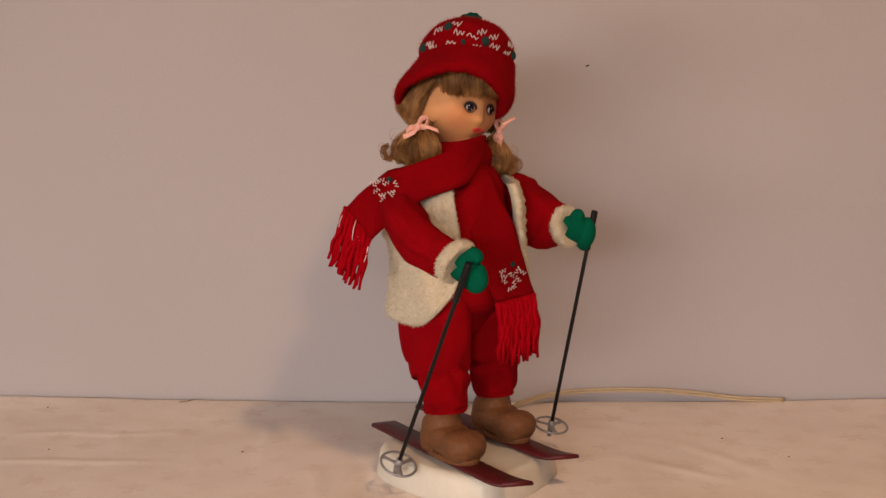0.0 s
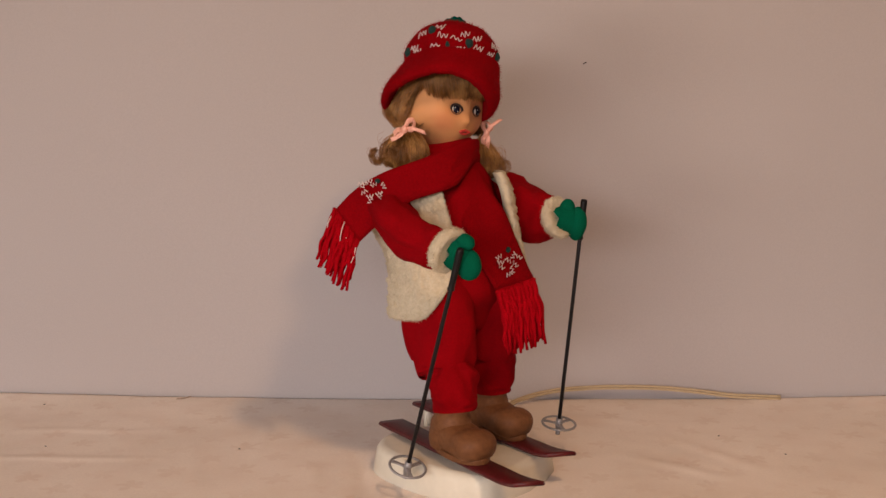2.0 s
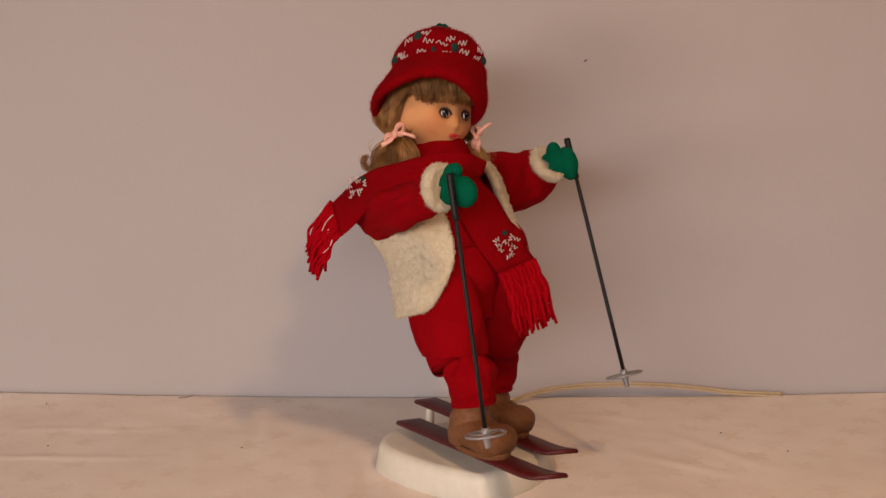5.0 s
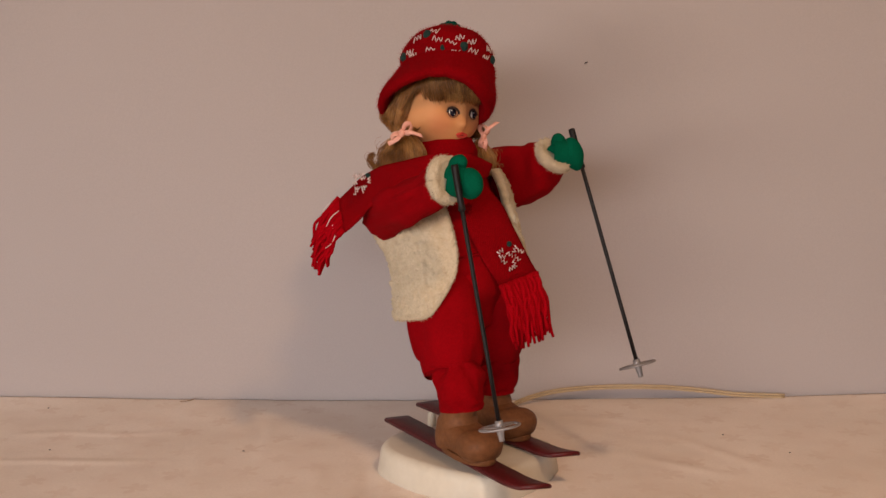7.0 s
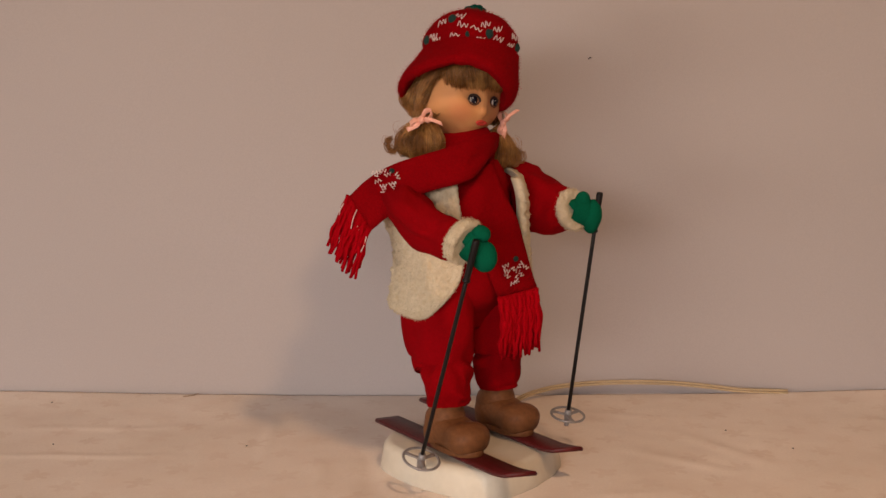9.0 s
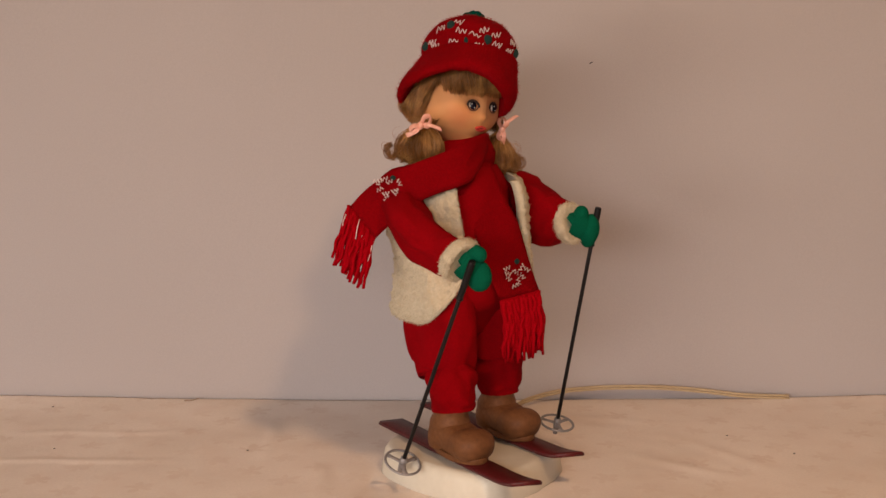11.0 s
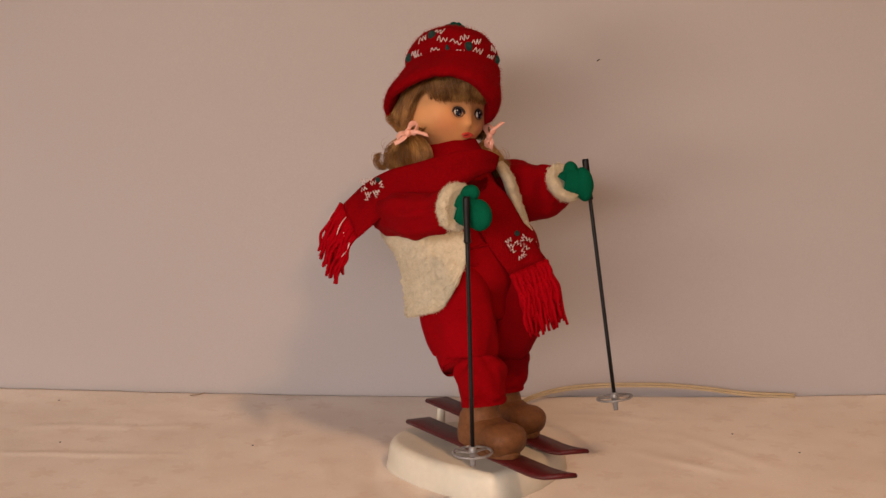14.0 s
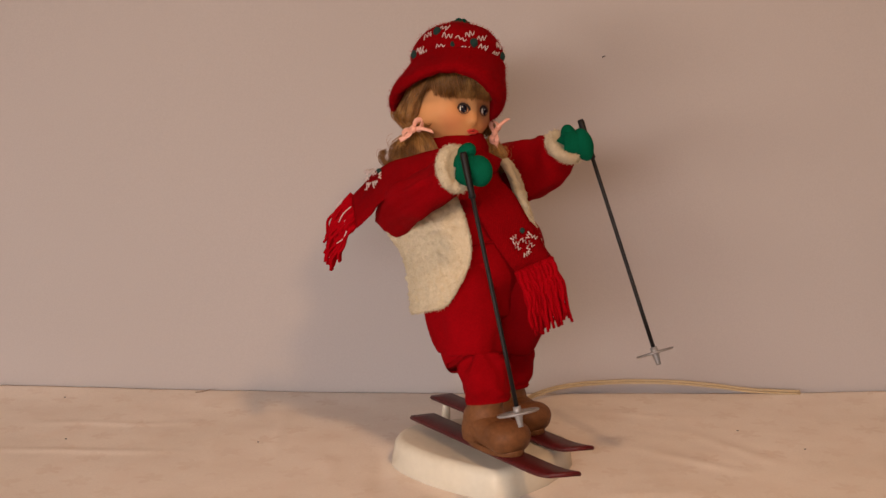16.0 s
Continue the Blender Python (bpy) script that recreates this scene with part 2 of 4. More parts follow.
def crumple(bm, amount, scale, seed=0.0, along=None):
    """Push the vertices along their normals by smooth noise."""
    bm.normal_update()
    moves = [(v, v.normal * amount * noise.noise(v.co * scale + Vector((seed, 0, 0)))) for v in bm.verts]
    for v, d in moves:
        v.co += d


def mesh_of(name, bm, mats):
    bmesh.ops.recalc_face_normals(bm, faces=bm.faces)
    me = bpy.data.meshes.new(name)
    bm.to_mesh(me)
    bm.free()
    for m in mats if isinstance(mats, (list, tuple)) else [mats]:
        me.materials.append(m)
    return me


def part(name, bm, mats, parent=None, label=""):
    """Links a bmesh as one mesh object, under a thing or a part."""
    ob = new(name, mesh_of(name, bm, mats))
    ob.parent = parent
    if label:
        ob["label"] = label
    return ob


def thing(name, label, category, group=""):
    ob = new(name)
    ob.empty_display_size = 0.02
    return tagged(ob, label, category, group)


# ---- how the figure moves: it repeats every ten seconds ----
ROOT = pose(0, 0, 0, 0, 0, -48) @ Matrix.Translation((0, -0.042, 0))
TIMES = [0, 0.5, 1, 1.5, 2, 2.5, 3, 3.5, 4, 4.5, 5, 5.5, 6, 6.5, 7, 7.5, 8, 8.5, 9, 9.5, 10, 10.5, 11, 11.5, 12, 12.5, 13, 13.5, 14,
         14.5, 15, 15.5, 16]
LEAN = [-1.58, -2.15, -1.43, 0.02, 1.22, 2.41, 3.29, 3.97, 4.3, 4.42, 4.42, 4.3, 4.2, 4.05, 2.54, 0.92, -2.37, -2.2, -1.98, -1.8, -1.7,
        -2.1, -1.4, 0.06, 1.23, 2.15, 3.12, 3.83, 4.21, 4.4, 4.4, 4.26, 4.11]
ARM_RIGHT = [-0.84, -1.07, -1.0, 0.01, 3.14, 6.27, 10.83, 15.74, 20.76, 25.4, 30, 33.7, 36.4, 37.18, 34.33, 29.18, 16.06, 11.11, 5.48, 1.6,
             -0.7, -1.1, -1.0, 0.34, 3.53, 6.81, 11.28, 16.17, 21.03, 25.52, 30.13, 33.79, 36.56]
ARM_LEFT = [-0.5, -0.35, -0.12, 0, 2.85, 5.7, 9.88, 13.57, 17.89, 21.7, 25.8, 29.1, 31.9, 32.81, 29.95, 25.31, 12.28, 8.39, 3.61, 0.9,
            -0.4, -0.35, -0.2, 0.16, 2.97, 5.86, 10.06, 13.67, 17.58, 21.68, 25.87, 29.14, 31.71]
SLIDE = [0, 0.0003, 0.0051, 0.0117, 0.0222, 0.0305, 0.0389, 0.0453, 0.0502, 0.0525, 0.053, 0.0515, 0.049, 0.0421, 0.0257, 0.0118, -0.0008,
         -0.002, -0.0004, -0.0004, 0, 0.0006, 0.0055, 0.0127, 0.0242, 0.0327, 0.0394, 0.0471, 0.0512, 0.0528, 0.0531, 0.0515, 0.0492]
NOSE = [0, 0.17, 0.3, 0.5, 0.15, -0.29, -0.86, -1.1, -1.22, -1.5, -1.5, -1.2, -0.8, 0.0, 1.9, 2.3, -0.9, -0.9, -1.0, -0.5, 0, 0.2, 0.4, 0.6,
        0.03, -0.56, -0.76, -1.24, -1.5, -1.7, -1.5, -1.34, -0.96]
LIFT = [0, 0, 0, 0.0004, 0.003, 0.0046, 0.0066, 0.0087, 0.0106, 0.0122, 0.0125, 0.012, 0.0112, 0.0098, 0.0054, 0.0021, 0, 0, 0, 0, 0, 0,
        0.0005, 0.0023, 0.0038, 0.0051, 0.0072, 0.0103, 0.0123, 0.0126, 0.013, 0.012, 0.0113]
PIVOT, NECK = (0.194, 0.0584), (-0.016, 0.339)
SHOULDER_RIGHT, SHOULDER_LEFT = (0.0122, 0.3454), (-0.0245, 0.3573)
SKI_RIGHT = (0.083, -0.057, 0.041)
SKI_LEFT = (0.054, 0.049, 0.041)


def lean_about(pivot, degrees):
    """A turn in the figure's fore-and-aft plane about a point (forward, up); positive leans back."""
    m = Matrix.Translation((pivot[0], 0, pivot[1]))
    return m @ pose(0, 0, 0, 0, -degrees, 0) @ m.inverted()


def head_pose(i):
    return ROOT @ lean_about(PIVOT, LEAN[i])


def torso_pose(i):
    return head_pose(i) @ lean_about(NECK, 2.64 * LEAN[i])


def right_arm_pose(i):
    k = ARM_RIGHT[i] / 37
    return head_pose(i) @ Matrix.Translation((0.006 * k, 0, -0.0105 * k)) @ lean_about(SHOULDER_RIGHT, ARM_RIGHT[i])


def left_arm_pose(i):
    return head_pose(i) @ lean_about(SHOULDER_LEFT, ARM_LEFT[i])


def right_foot_pose(i):
    return ROOT @ Matrix.Translation((SKI_RIGHT[0] + SLIDE[i], SKI_RIGHT[1], SKI_RIGHT[2] + LIFT[i])) @ pose(0, 0, 0, 0, NOSE[i], -9)


def left_foot_pose(i):
    return ROOT @ Matrix.Translation(SKI_LEFT) @ pose(0, 0, 0, 0, 0, -7.5)


ANKLE = (0.002, 0.0, 0.056)
HIP_RIGHT, HIP_LEFT = (0.052, -0.043, 0.2), (0.052, 0.043, 0.2)


def leg_pose(i, foot, hip, ahead=0.0, bend=1.0):
    """Origin at the ankle, z to the hip (or only partly so, by bend), x forward."""
    a = foot(i) @ (Vector(ANKLE) + Vector((ahead, 0, 0)))
    z = (torso_pose(i) @ Vector(hip) - a).normalized()
    z = Vector((0, 0, 1)).lerp(z, bend).normalized()
    y = (ROOT.to_3x3() @ Vector((0, 1, 0)))
    x = y.cross(z).normalized()
    y = z.cross(x)
    m = Matrix((x, y, z)).transposed().to_4x4()
    m.translation = a
    if bend == 1.0:
        rest = (torso_pose(0) @ Vector(hip) - foot(0) @ (Vector(ANKLE) + Vector((ahead, 0, 0)))).length
        m.translation = torso_pose(i) @ Vector(hip) - z * rest
    return m


def right_leg_pose(i):
    return leg_pose(i, right_foot_pose, HIP_RIGHT)


def left_leg_pose(i):
    return leg_pose(i, left_foot_pose, HIP_LEFT, 0.009)


def right_band_pose(i):
    return leg_pose(i, right_foot_pose, HIP_RIGHT, 0.0, 0.35)


def left_band_pose(i):
    return leg_pose(i, left_foot_pose, HIP_LEFT, 0.009, 0.35)


KEYED = []


def goes(ob, where, parent_where=None):
    """Remember which pose function carries ob."""
    KEYED.append((ob, where, parent_where))
    return ob


# ---- the place ----
TABLE_BACK = 0.25


def box(bm, x0, y0, z0, x1, y1, z1):
    vs = [bm.verts.new((x, y, z)) for x in (x0, x1) for y in (y0, y1) for z in (z0, z1)]
    for f in ((0, 1, 3, 2), (4, 6, 7, 5), (0, 4, 5, 1), (2, 3, 7, 6), (0, 2, 6, 4), (1, 5, 7, 3)):
        bm.faces.new([vs[k] for k in f])


def build_room():
    # all but wall_north stand out of view, added to hold and bounce light
    def wall(name, label, *a, mat=PLAIN):
        bm = bmesh.new()
        box(bm, *a)
        tagged(part(name, bm, mat), label, "wall", kind="structure")
    # the wall behind the table is covered with a smooth stretched sheet
    bm = bmesh.new()
    nx, nz = 120, 60
    grid = [[bm.verts.new((-2.2 + 4.4 * i / nx, TABLE_BACK + 0.004 + 0.0025 * noise.noise((i * 0.11, j * 0.13, 3)), -0.75 + 2.5 * j / nz)) for i in range(nx + 1)]
            for j in range(nz + 1)]
    for j in range(nz):
        for i in range(nx):
            bm.faces.new((grid[j][i], grid[j][i + 1], grid[j + 1][i + 1], grid[j + 1][i])).smooth = True
    back = bmesh.ops.extrude_face_region(bm, geom=bm.faces[:])
    for v in back["geom"]:
        if isinstance(v, bmesh.types.BMVert):
            v.co.y += 0.1
    tagged(part("wall_north", bm, WALL), "plain pale lilac-grey painted wall behind the table", "wall", kind="structure")
    # the unseen side wall has a low opening for the added side fill
    for a in ((-3.7, -0.75, -3.30, 1.75), (-1.90, -0.75, 0.25, 1.75), (-3.30, -0.75, -1.90, -0.15), (-3.30, 0.75, -1.90, 1.75)):
        wall("wall_west", "plain grey wall added out of view, with an opening for a lamp", -2.3, a[0], a[1], -2.2, a[2], a[3])
    wall("wall_east", "plain grey room wall added out of view", 2.2, -3.7, -0.75, 2.3, 0.25, 1.75)
    # the wall behind the camera has a window opening
    wall("wall_south", "plain grey wall added out of view, with an opening for a lamp", -2.2, -3.7, -0.75, -1.85, -3.6, 1.75)
    wall("wall_south", "plain grey wall added out of view, with an opening for a lamp", 0.05, -3.7, -0.75, 2.2, -3.6, 1.75)
    wall("wall_south", "plain grey wall added out of view, with an opening for a lamp", -1.85, -3.7, -0.75, 0.05, -3.6, 0.32)
    wall("wall_south", "plain grey wall added out of view, with an opening for a lamp", -1.85, -3.7, 1.4, 0.05, -3.6, 1.75)
    bm = bmesh.new()
    box(bm, -2.3, -3.7, -0.85, 2.3, 0.35, -0.75)
    tagged(part("floor", bm, FLOOR), "brown wooden floor of the room", "floor", kind="structure")
    bm = bmesh.new()
    box(bm, -2.3, -3.7, 1.75, 2.3, 0.35, 1.85)
    tagged(part("ceiling", bm, PLAIN), "plain grey ceiling added out of view", "ceiling", kind="structure")


def build_table():
    table = thing("table", "wooden table under a pale cloth against the wall", "table")
    table.location = (0, -0.12, -0.75)
    bm = bmesh.new()
    slab(bm, [(-0.95, -0.36), (0.95, -0.36), (0.95, 0.36), (-0.95, 0.36)], 0.715, 0.7455, 0.003)
    part("tabletop", bm, WOOD, table)
    for x in (-0.88, 0.88):
        for y in (-0.3, 0.3):
            bm = bmesh.new()
            loft(bm, [(x, y, 0, 0.02, 0.02), (x, y, 0.3, 0.026, 0.026), (x, y, 0.715, 0.03, 0.03)], n=12, power=6)
            part("leg", bm, WOOD, table)


def cloth_height(x, y):
    """Flat with faint puckers; the hem by the wall rides up a little towards both ends."""
    back = max(0.0, (y - 0.02) / (TABLE_BACK - 0.02)) ** 2
    z = back * (0.009 * max(0, (-0.12 - x) / 0.55) ** 1.3 if x < -0.12 else back * 0.007 * max(0, (x - 0.3) / 0.4) ** 1.3)
    z += 0.0012 * noise.noise((x * 5, y * 9, 0)) + 0.0006 * noise.noise((x * 13, y * 18, 5)) + 0.0003 * noise.noise((x * 34, y * 40, 9))
    # soft creases, bent and of uneven depth
    wx, wy = x + 0.02 * noise.noise((x * 6, y * 6, 11)), y + 0.016 * noise.noise((x * 7, y * 7, 17))
    for cx, cy, dx, dy, w, h in ((-0.64, 0.075, 0.24, 0.015, 0.010, 0.0022), (-0.68, -0.03, 0.30, -0.01, 0.009, 0.0022), (-0.11, 0.0, 0.02, -0.18, 0.010, 0.0042),
                                 (-0.135, -0.03, 0.02, -0.16, 0.010, -0.0032), (-0.20, -0.04, 0.03, -0.12, 0.012, 0.0022), (0.3, 0.06, 0.10, -0.16, 0.013, 0.0026), (0.58, 0.12, 0.10, -0.16, 0.013, 0.0042),
                                 (0.22, -0.02, 0.12, -0.10, 0.012, 0.0026), (-0.36, 0.03, 0.03, -0.14, 0.010, 0.002), (-0.28, 0.16, 0.02, -0.22, 0.009, 0.0018), (0.42, 0.02, -0.04, -0.14, 0.011, 0.0024),
                                 (-0.5, 0.14, 0.05, -0.12, 0.012, 0.0018), (0.12, 0.16, 0.2, -0.04, 0.012, 0.0016), (-0.05, -0.2, 0.3, 0.03, 0.012, 0.0024)):
        d = Vector((dx, dy))
        q = Vector((wx - cx, wy - cy))
        s = max(0, min(1, q.dot(d) / d.length_squared))
        z += 0.7 * h * math.exp(-((q - d * s).length / w) ** 2) * math.sin(math.pi * (0.1 + 0.8 * s)) * (0.75 + 0.5 * noise.noise((x * 9, y * 9, 23)))
    near = min(1.0, max(0.0, (math.hypot(x - 0.05, y + 0.09) - 0.135) / 0.03))
    return z * near


def build_cloth():
    bm = bmesh.new()
    xs = np.linspace(-1.0, 1.0, 321)
    ys = np.concatenate([np.linspace(-0.53, -0.25, 10)[:-1], np.linspace(-0.25, TABLE_BACK - 0.002, 121)])
    top = [[bm.verts.new((x, y, cloth_height(x, y))) for x in xs] for y in ys]
    hang = [[bm.verts.new((x, -0.535 - 0.012 * math.sin(x * 22) * k, -0.01 - 0.12 * k)) for x in xs] for k in (0, 1, 2)]
    rows = hang[::-1] + top
    for a, b in zip(rows, rows[1:]):
        for i in range(len(xs) - 1):
            bm.faces.new((a[i], a[i + 1], b[i + 1], b[i])).smooth = True
    ob = part("tablecloth", bm, CLOTH)
    mod = ob.modifiers.new("thickness", "SOLIDIFY")
    mod.thickness, mod.offset = 0.0015, -1
    tagged(ob, "cream cotton tablecloth with a faint woven flower pattern and creases", "tablecloth")


def build_cord():
    cord = thing("power_cord", "ivory twin-wire flex lying along the foot of the wall", "cable")
    run = [(0.05, 0.08, 0.006), (0.07, 0.15, 0.006), (0.088, 0.198, 0.008), (0.12, 0.222, 0.0135), (0.16, 0.234, 0.0185), (0.21, 0.2385, 0.0215), (0.26, 0.2395, 0.0225), (0.32, 0.240, 0.021), (0.38, 0.2405, 0.0155),
           (0.43, 0.241, 0.009), (0.47, 0.2425, 0.0065), (0.51, 0.2435, 0.005)]
    for k in (0, 1):
        bm = bmesh.new()
        tube(bm, [(x, y - 0.0015 * k, z - 0.0036 * k + 0.0015) for x, y, z in run], 0.0019, 8, 5)
        part("wire", bm, CORD, cord)


def build_specks():
    bm = bmesh.new()
    tube(bm, [(0.1945, TABLE_BACK + 0.002, 0.5170), (0.1965, TABLE_BACK + 0.001, 0.5187), (0.199, TABLE_BACK + 0.001, 0.5193)], 0.0007, 6, 2)
    tagged(part("wall_speck", bm, DARK), "tiny dark fleck stuck to the pale wall", "speck")
    for x, y in ((-0.555, 0.012), (-0.29, 0.0), (0.37, 0.06), (0.63, 0.03), (0.44, -0.02), (-0.62, 0.2)):
        bm = bmesh.new()
        ball(bm, (x, y, cloth_height(x, y) + 0.0006), (0.0016, 0.001, 0.0007), 8, 6)
        tagged(part("crumb", bm, DARK), "tiny dark crumb lying on the tablecloth", "crumb", "crumbs on the cloth")
    bm = bmesh.new()
    tube(bm, [(-0.428, 0.235, 0.004), (-0.415, 0.232, 0.006), (-0.405, 0.238, 0.0075)], 0.0007, 6, 3)
    tagged(part("thread", bm, WOOD), "short loose brown thread on the cloth's hem", "thread")


# ---- base, skis, boots ----


def build_base():
    base = thing("display_base", "cream plastic display base with rounded edges", "base")
    base.matrix_world = ROOT
    bm = bmesh.new()
    outline = [(p[0], p[1]) for p in smooth_path([(0.176, -0.088), (0.12, -0.104), (0.06, -0.109), (0.003, -0.099), (-0.031, -0.064), (-0.037, -0.02), (-0.022, 0.03), (0.0, 0.065),
                                                  (0.04, 0.083), (0.09, 0.088), (0.138, 0.084)], 4)]
    outline += [(0.150, 0.076), (0.166, 0.045), (0.176, 0.012), (0.18, 0.0), (0.1835, -0.03), (0.184, -0.06), (0.183, -0.085)]
    slab(bm, outline, 0.0, 0.036, 0.012, 0.004, 8, foot=0.0012)
    crumple(bm, 0.0006, 30)
    part("block", bm, BASE, base)
    for x, y in ((-0.066, 0.052),):
        bm = bmesh.new()
        loft(bm, [(x, y, -0.0005, 0.006, 0.004), (x, y, 0.03, 0.0055, 0.004), (x, y, 0.0375, 0.005, 0.0035)], n=10, power=5)
        part("post", bm, BASE, base, "small cream post under the ski")


def build_ski(where):
    ski = thing("ski", "dark burgundy lacquered toy ski with an upturned tip", "ski", "pair of skis")
    L0, L1, w, h = -0.149, 0.151, 0.0165, 0.0026
    bm = bmesh.new()
    rows = []
    for k in range(31):
        s = k / 30
        x = L0 + (L1 - L0) * s
        up = 0.005 * max(0, (s - 0.86) / 0.14) ** 1.8
        wide = w * (1 - 0.0 * s)
        rows.append((x, up, wide))
    rings = []
    for x, up, wide in rows:
        # ends are cut on the slant with rounded corners
        ring = []
        for dy, dz in ((-1, -1), (1, -1), (1, 0.4), (0.93, 1), (-0.93, 1), (-1, 0.4)):
            ring.append(Vector((x + 0.006 * dy * (1 if x > 0 else 0.6) * (abs(x) / 0.15) ** 6, dy * wide, up + dz * h)))
        rings.append(ring)
    skin_rings(bm, rings, True)
    part("runner", bm, SKI, ski)
    for sgn in (-1, 1):
        bm = bmesh.new()
        tube(bm, [(x + 0.006 * sgn * (1 if x > 0 else 0.6) * (abs(x) / 0.15) ** 6, sgn * (wide - 0.0002), up - h * 0.2) for x, up, wide in rows[::3]], 0.0013, 6, 1)
        part("edge", bm, SKI_EDGE, ski)
    goes(ski, where)


def build_boot(where, shift):
    boot = thing("boot", "brown moulded vinyl boot with a round bulging toe", "boot", "pair of boots")
    z0 = 0.0035
    bm = bmesh.new()

    def fold(s, w):
        return 0.0012 * math.sin(s * 20 + 1.5 * math.sin(w)) * (0.25 < s < 0.75) + 0.0007 * noise.noise((s * 6, math.cos(w) * 2, math.sin(w) * 2))
    # shaft, heel and foot in two overlapping bodies
    loft(bm, [(-0.006, 0, z0 + 0.004, 0.024, 0.027), (-0.006, 0, z0 + 0.016, 0.0255, 0.0275), (-0.004, 0, z0 + 0.03, 0.0235, 0.0255), (-0.001, 0, z0 + 0.043, 0.0222, 0.0232),
              (0.001, 0, z0 + 0.052, 0.0208, 0.0214), (0.002, 0, z0 + 0.062, 0.0196, 0.0200), (0.002, 0, z0 + 0.070, 0.016, 0.016)], n=24, wrinkle=fold)
    loft(bm, [(-0.03, 0, z0 + 0.017, 0.014, 0.012), (-0.012, 0, z0 + 0.018, 0.0235, 0.018), (0.012, 0, z0 + 0.0195, 0.0240, 0.0195), (0.030, 0, z0 + 0.0175, 0.0250, 0.0175),
              (0.047, 0, z0 + 0.0180, 0.0264, 0.0188), (0.059, 0, z0 + 0.0158, 0.0225, 0.0165), (0.0655, 0, z0 + 0.0135, 0.013, 0.0110), (0.068, 0, z0 + 0.0125, 0.003, 0.002)], n=28, power=2.7)
    part("upper", bm, BOOT, boot)
    bm = bmesh.new()
    outline = []
    for k in range(36):
        w = 2 * math.pi * k / 36
        x, y = math.cos(w), math.sin(w)
        outline.append((0.0170 + 0.0485 * x, y * (0.0240 + 0.0028 * x)))
    slab(bm, outline, 0.0026, 0.0098, 0.0020, foot=0.0008)
    part("sole", bm, BOOT, boot, "brown vinyl sole rim")
    goes(boot, lambda i: where(i) @ Matrix.Translation((shift, -0.002, 0)))


# ---- clothes ----


def folds(seed, amount=0.0022):
    def grow(s, w):
        c, q = math.cos(w), math.sin(w)
        crease = 0.5 - math.sqrt(noise.noise((s * 2.2 + seed, c * 1.3 + s, q * 1.3)) ** 2 + 0.015) * 2.0
        return amount * (noise.noise((s * 3.0 + seed, c * 1.6, q * 1.6)) + 0.7 * crease + 0.4 * noise.noise((s * 7 + seed, c * 4, q * 4)))
    return grow


def build_trousers():
    trousers = thing("trousers", "baggy red fleece knickerbockers gathered at the ankle", "trousers")
    bm = bmesh.new()
    loft(bm, [(0.056, 0, 0.178, 0.030, 0.012), (0.056, 0, 0.181, 0.044, 0.021), (0.056, 0, 0.187, 0.052, 0.028), (0.056, 0, 0.21, 0.062, 0.039), (0.056, 0, 0.235, 0.067, 0.051),
              (0.046, 0, 0.262, 0.071, 0.060), (0.046, 0, 0.29, 0.06, 0.05)], n=36, wrinkle=folds(2, 0.003))
    part("seat", bm, RED_CLOTH, trousers)
    goes(trousers, torso_pose)
    for where, band_where, seed in ((right_leg_pose, right_band_pose, 4), (left_leg_pose, left_band_pose, 9)):
        bm = bmesh.new()

        def gather(s, w, seed=seed):
            pleat = (0.0008 * math.sin(w * 11 + seed) + 0.0006 * math.sin(w * 7 + 2 * seed + s * 9)) * math.exp(-(s / 0.2) ** 2)
            return pleat + folds(seed, 0.0050)(s, w) * (1 - math.exp(-(s / 0.22) ** 2))
        # the bag of cloth, and the gathered band that stands on the boot below it
        loft(bm, [(-0.0055, 0, 0.0470, 0.024, 0.028), (-0.0055, 0, 0.0455, 0.0285, 0.0335), (-0.0055, 0, 0.0470, 0.0310, 0.0362), (-0.0055, 0, 0.051, 0.0335, 0.0385), (-0.0025, 0, 0.058, 0.0360, 0.0412), (0.001, 0, 0.074, 0.0392, 0.0455),
                  (0.004, 0, 0.093, 0.0405, 0.0480), (0.006, 0, 0.115, 0.0410, 0.0490), (0.006, 0, 0.14, 0.0415, 0.0500), (0.005, 0, 0.168, 0.0385, 0.0495), (0.002, 0, 0.195, 0.032, 0.044), (0.0, 0, 0.21, 0.02, 0.03)],
             n=44, per=5, wrinkle=lambda s, w, seed=seed: folds(seed + 1, 0.0045)(s, w) + 0.0012 * math.sin(2 * w + seed) * math.exp(-(s / 0.3) ** 2))
        leg = goes(part("trouser_leg", bm, RED_CLOTH, trousers), where, torso_pose)
        bm = bmesh.new()
        loft(bm, [(0.0, 0, -0.0035, 0.0225, 0.0225), (0.0, 0, -0.0032, 0.0248, 0.0248), (0.0, 0, 0.001, 0.0263, 0.0266), (0.0, 0, 0.007, 0.0280, 0.0284), (0.0, 0, 0.016, 0.0298, 0.0304), (0.0, 0, 0.026, 0.0302, 0.0312),
                  (0.0, 0, 0.036, 0.0298, 0.0308), (0.0, 0, 0.046, 0.0255, 0.027), (0.0, 0, 0.056, 0.018, 0.018)], n=44, per=5, wrinkle=gather)
        goes(part("gathered_band", bm, RED_CLOTH, leg), band_where, where)


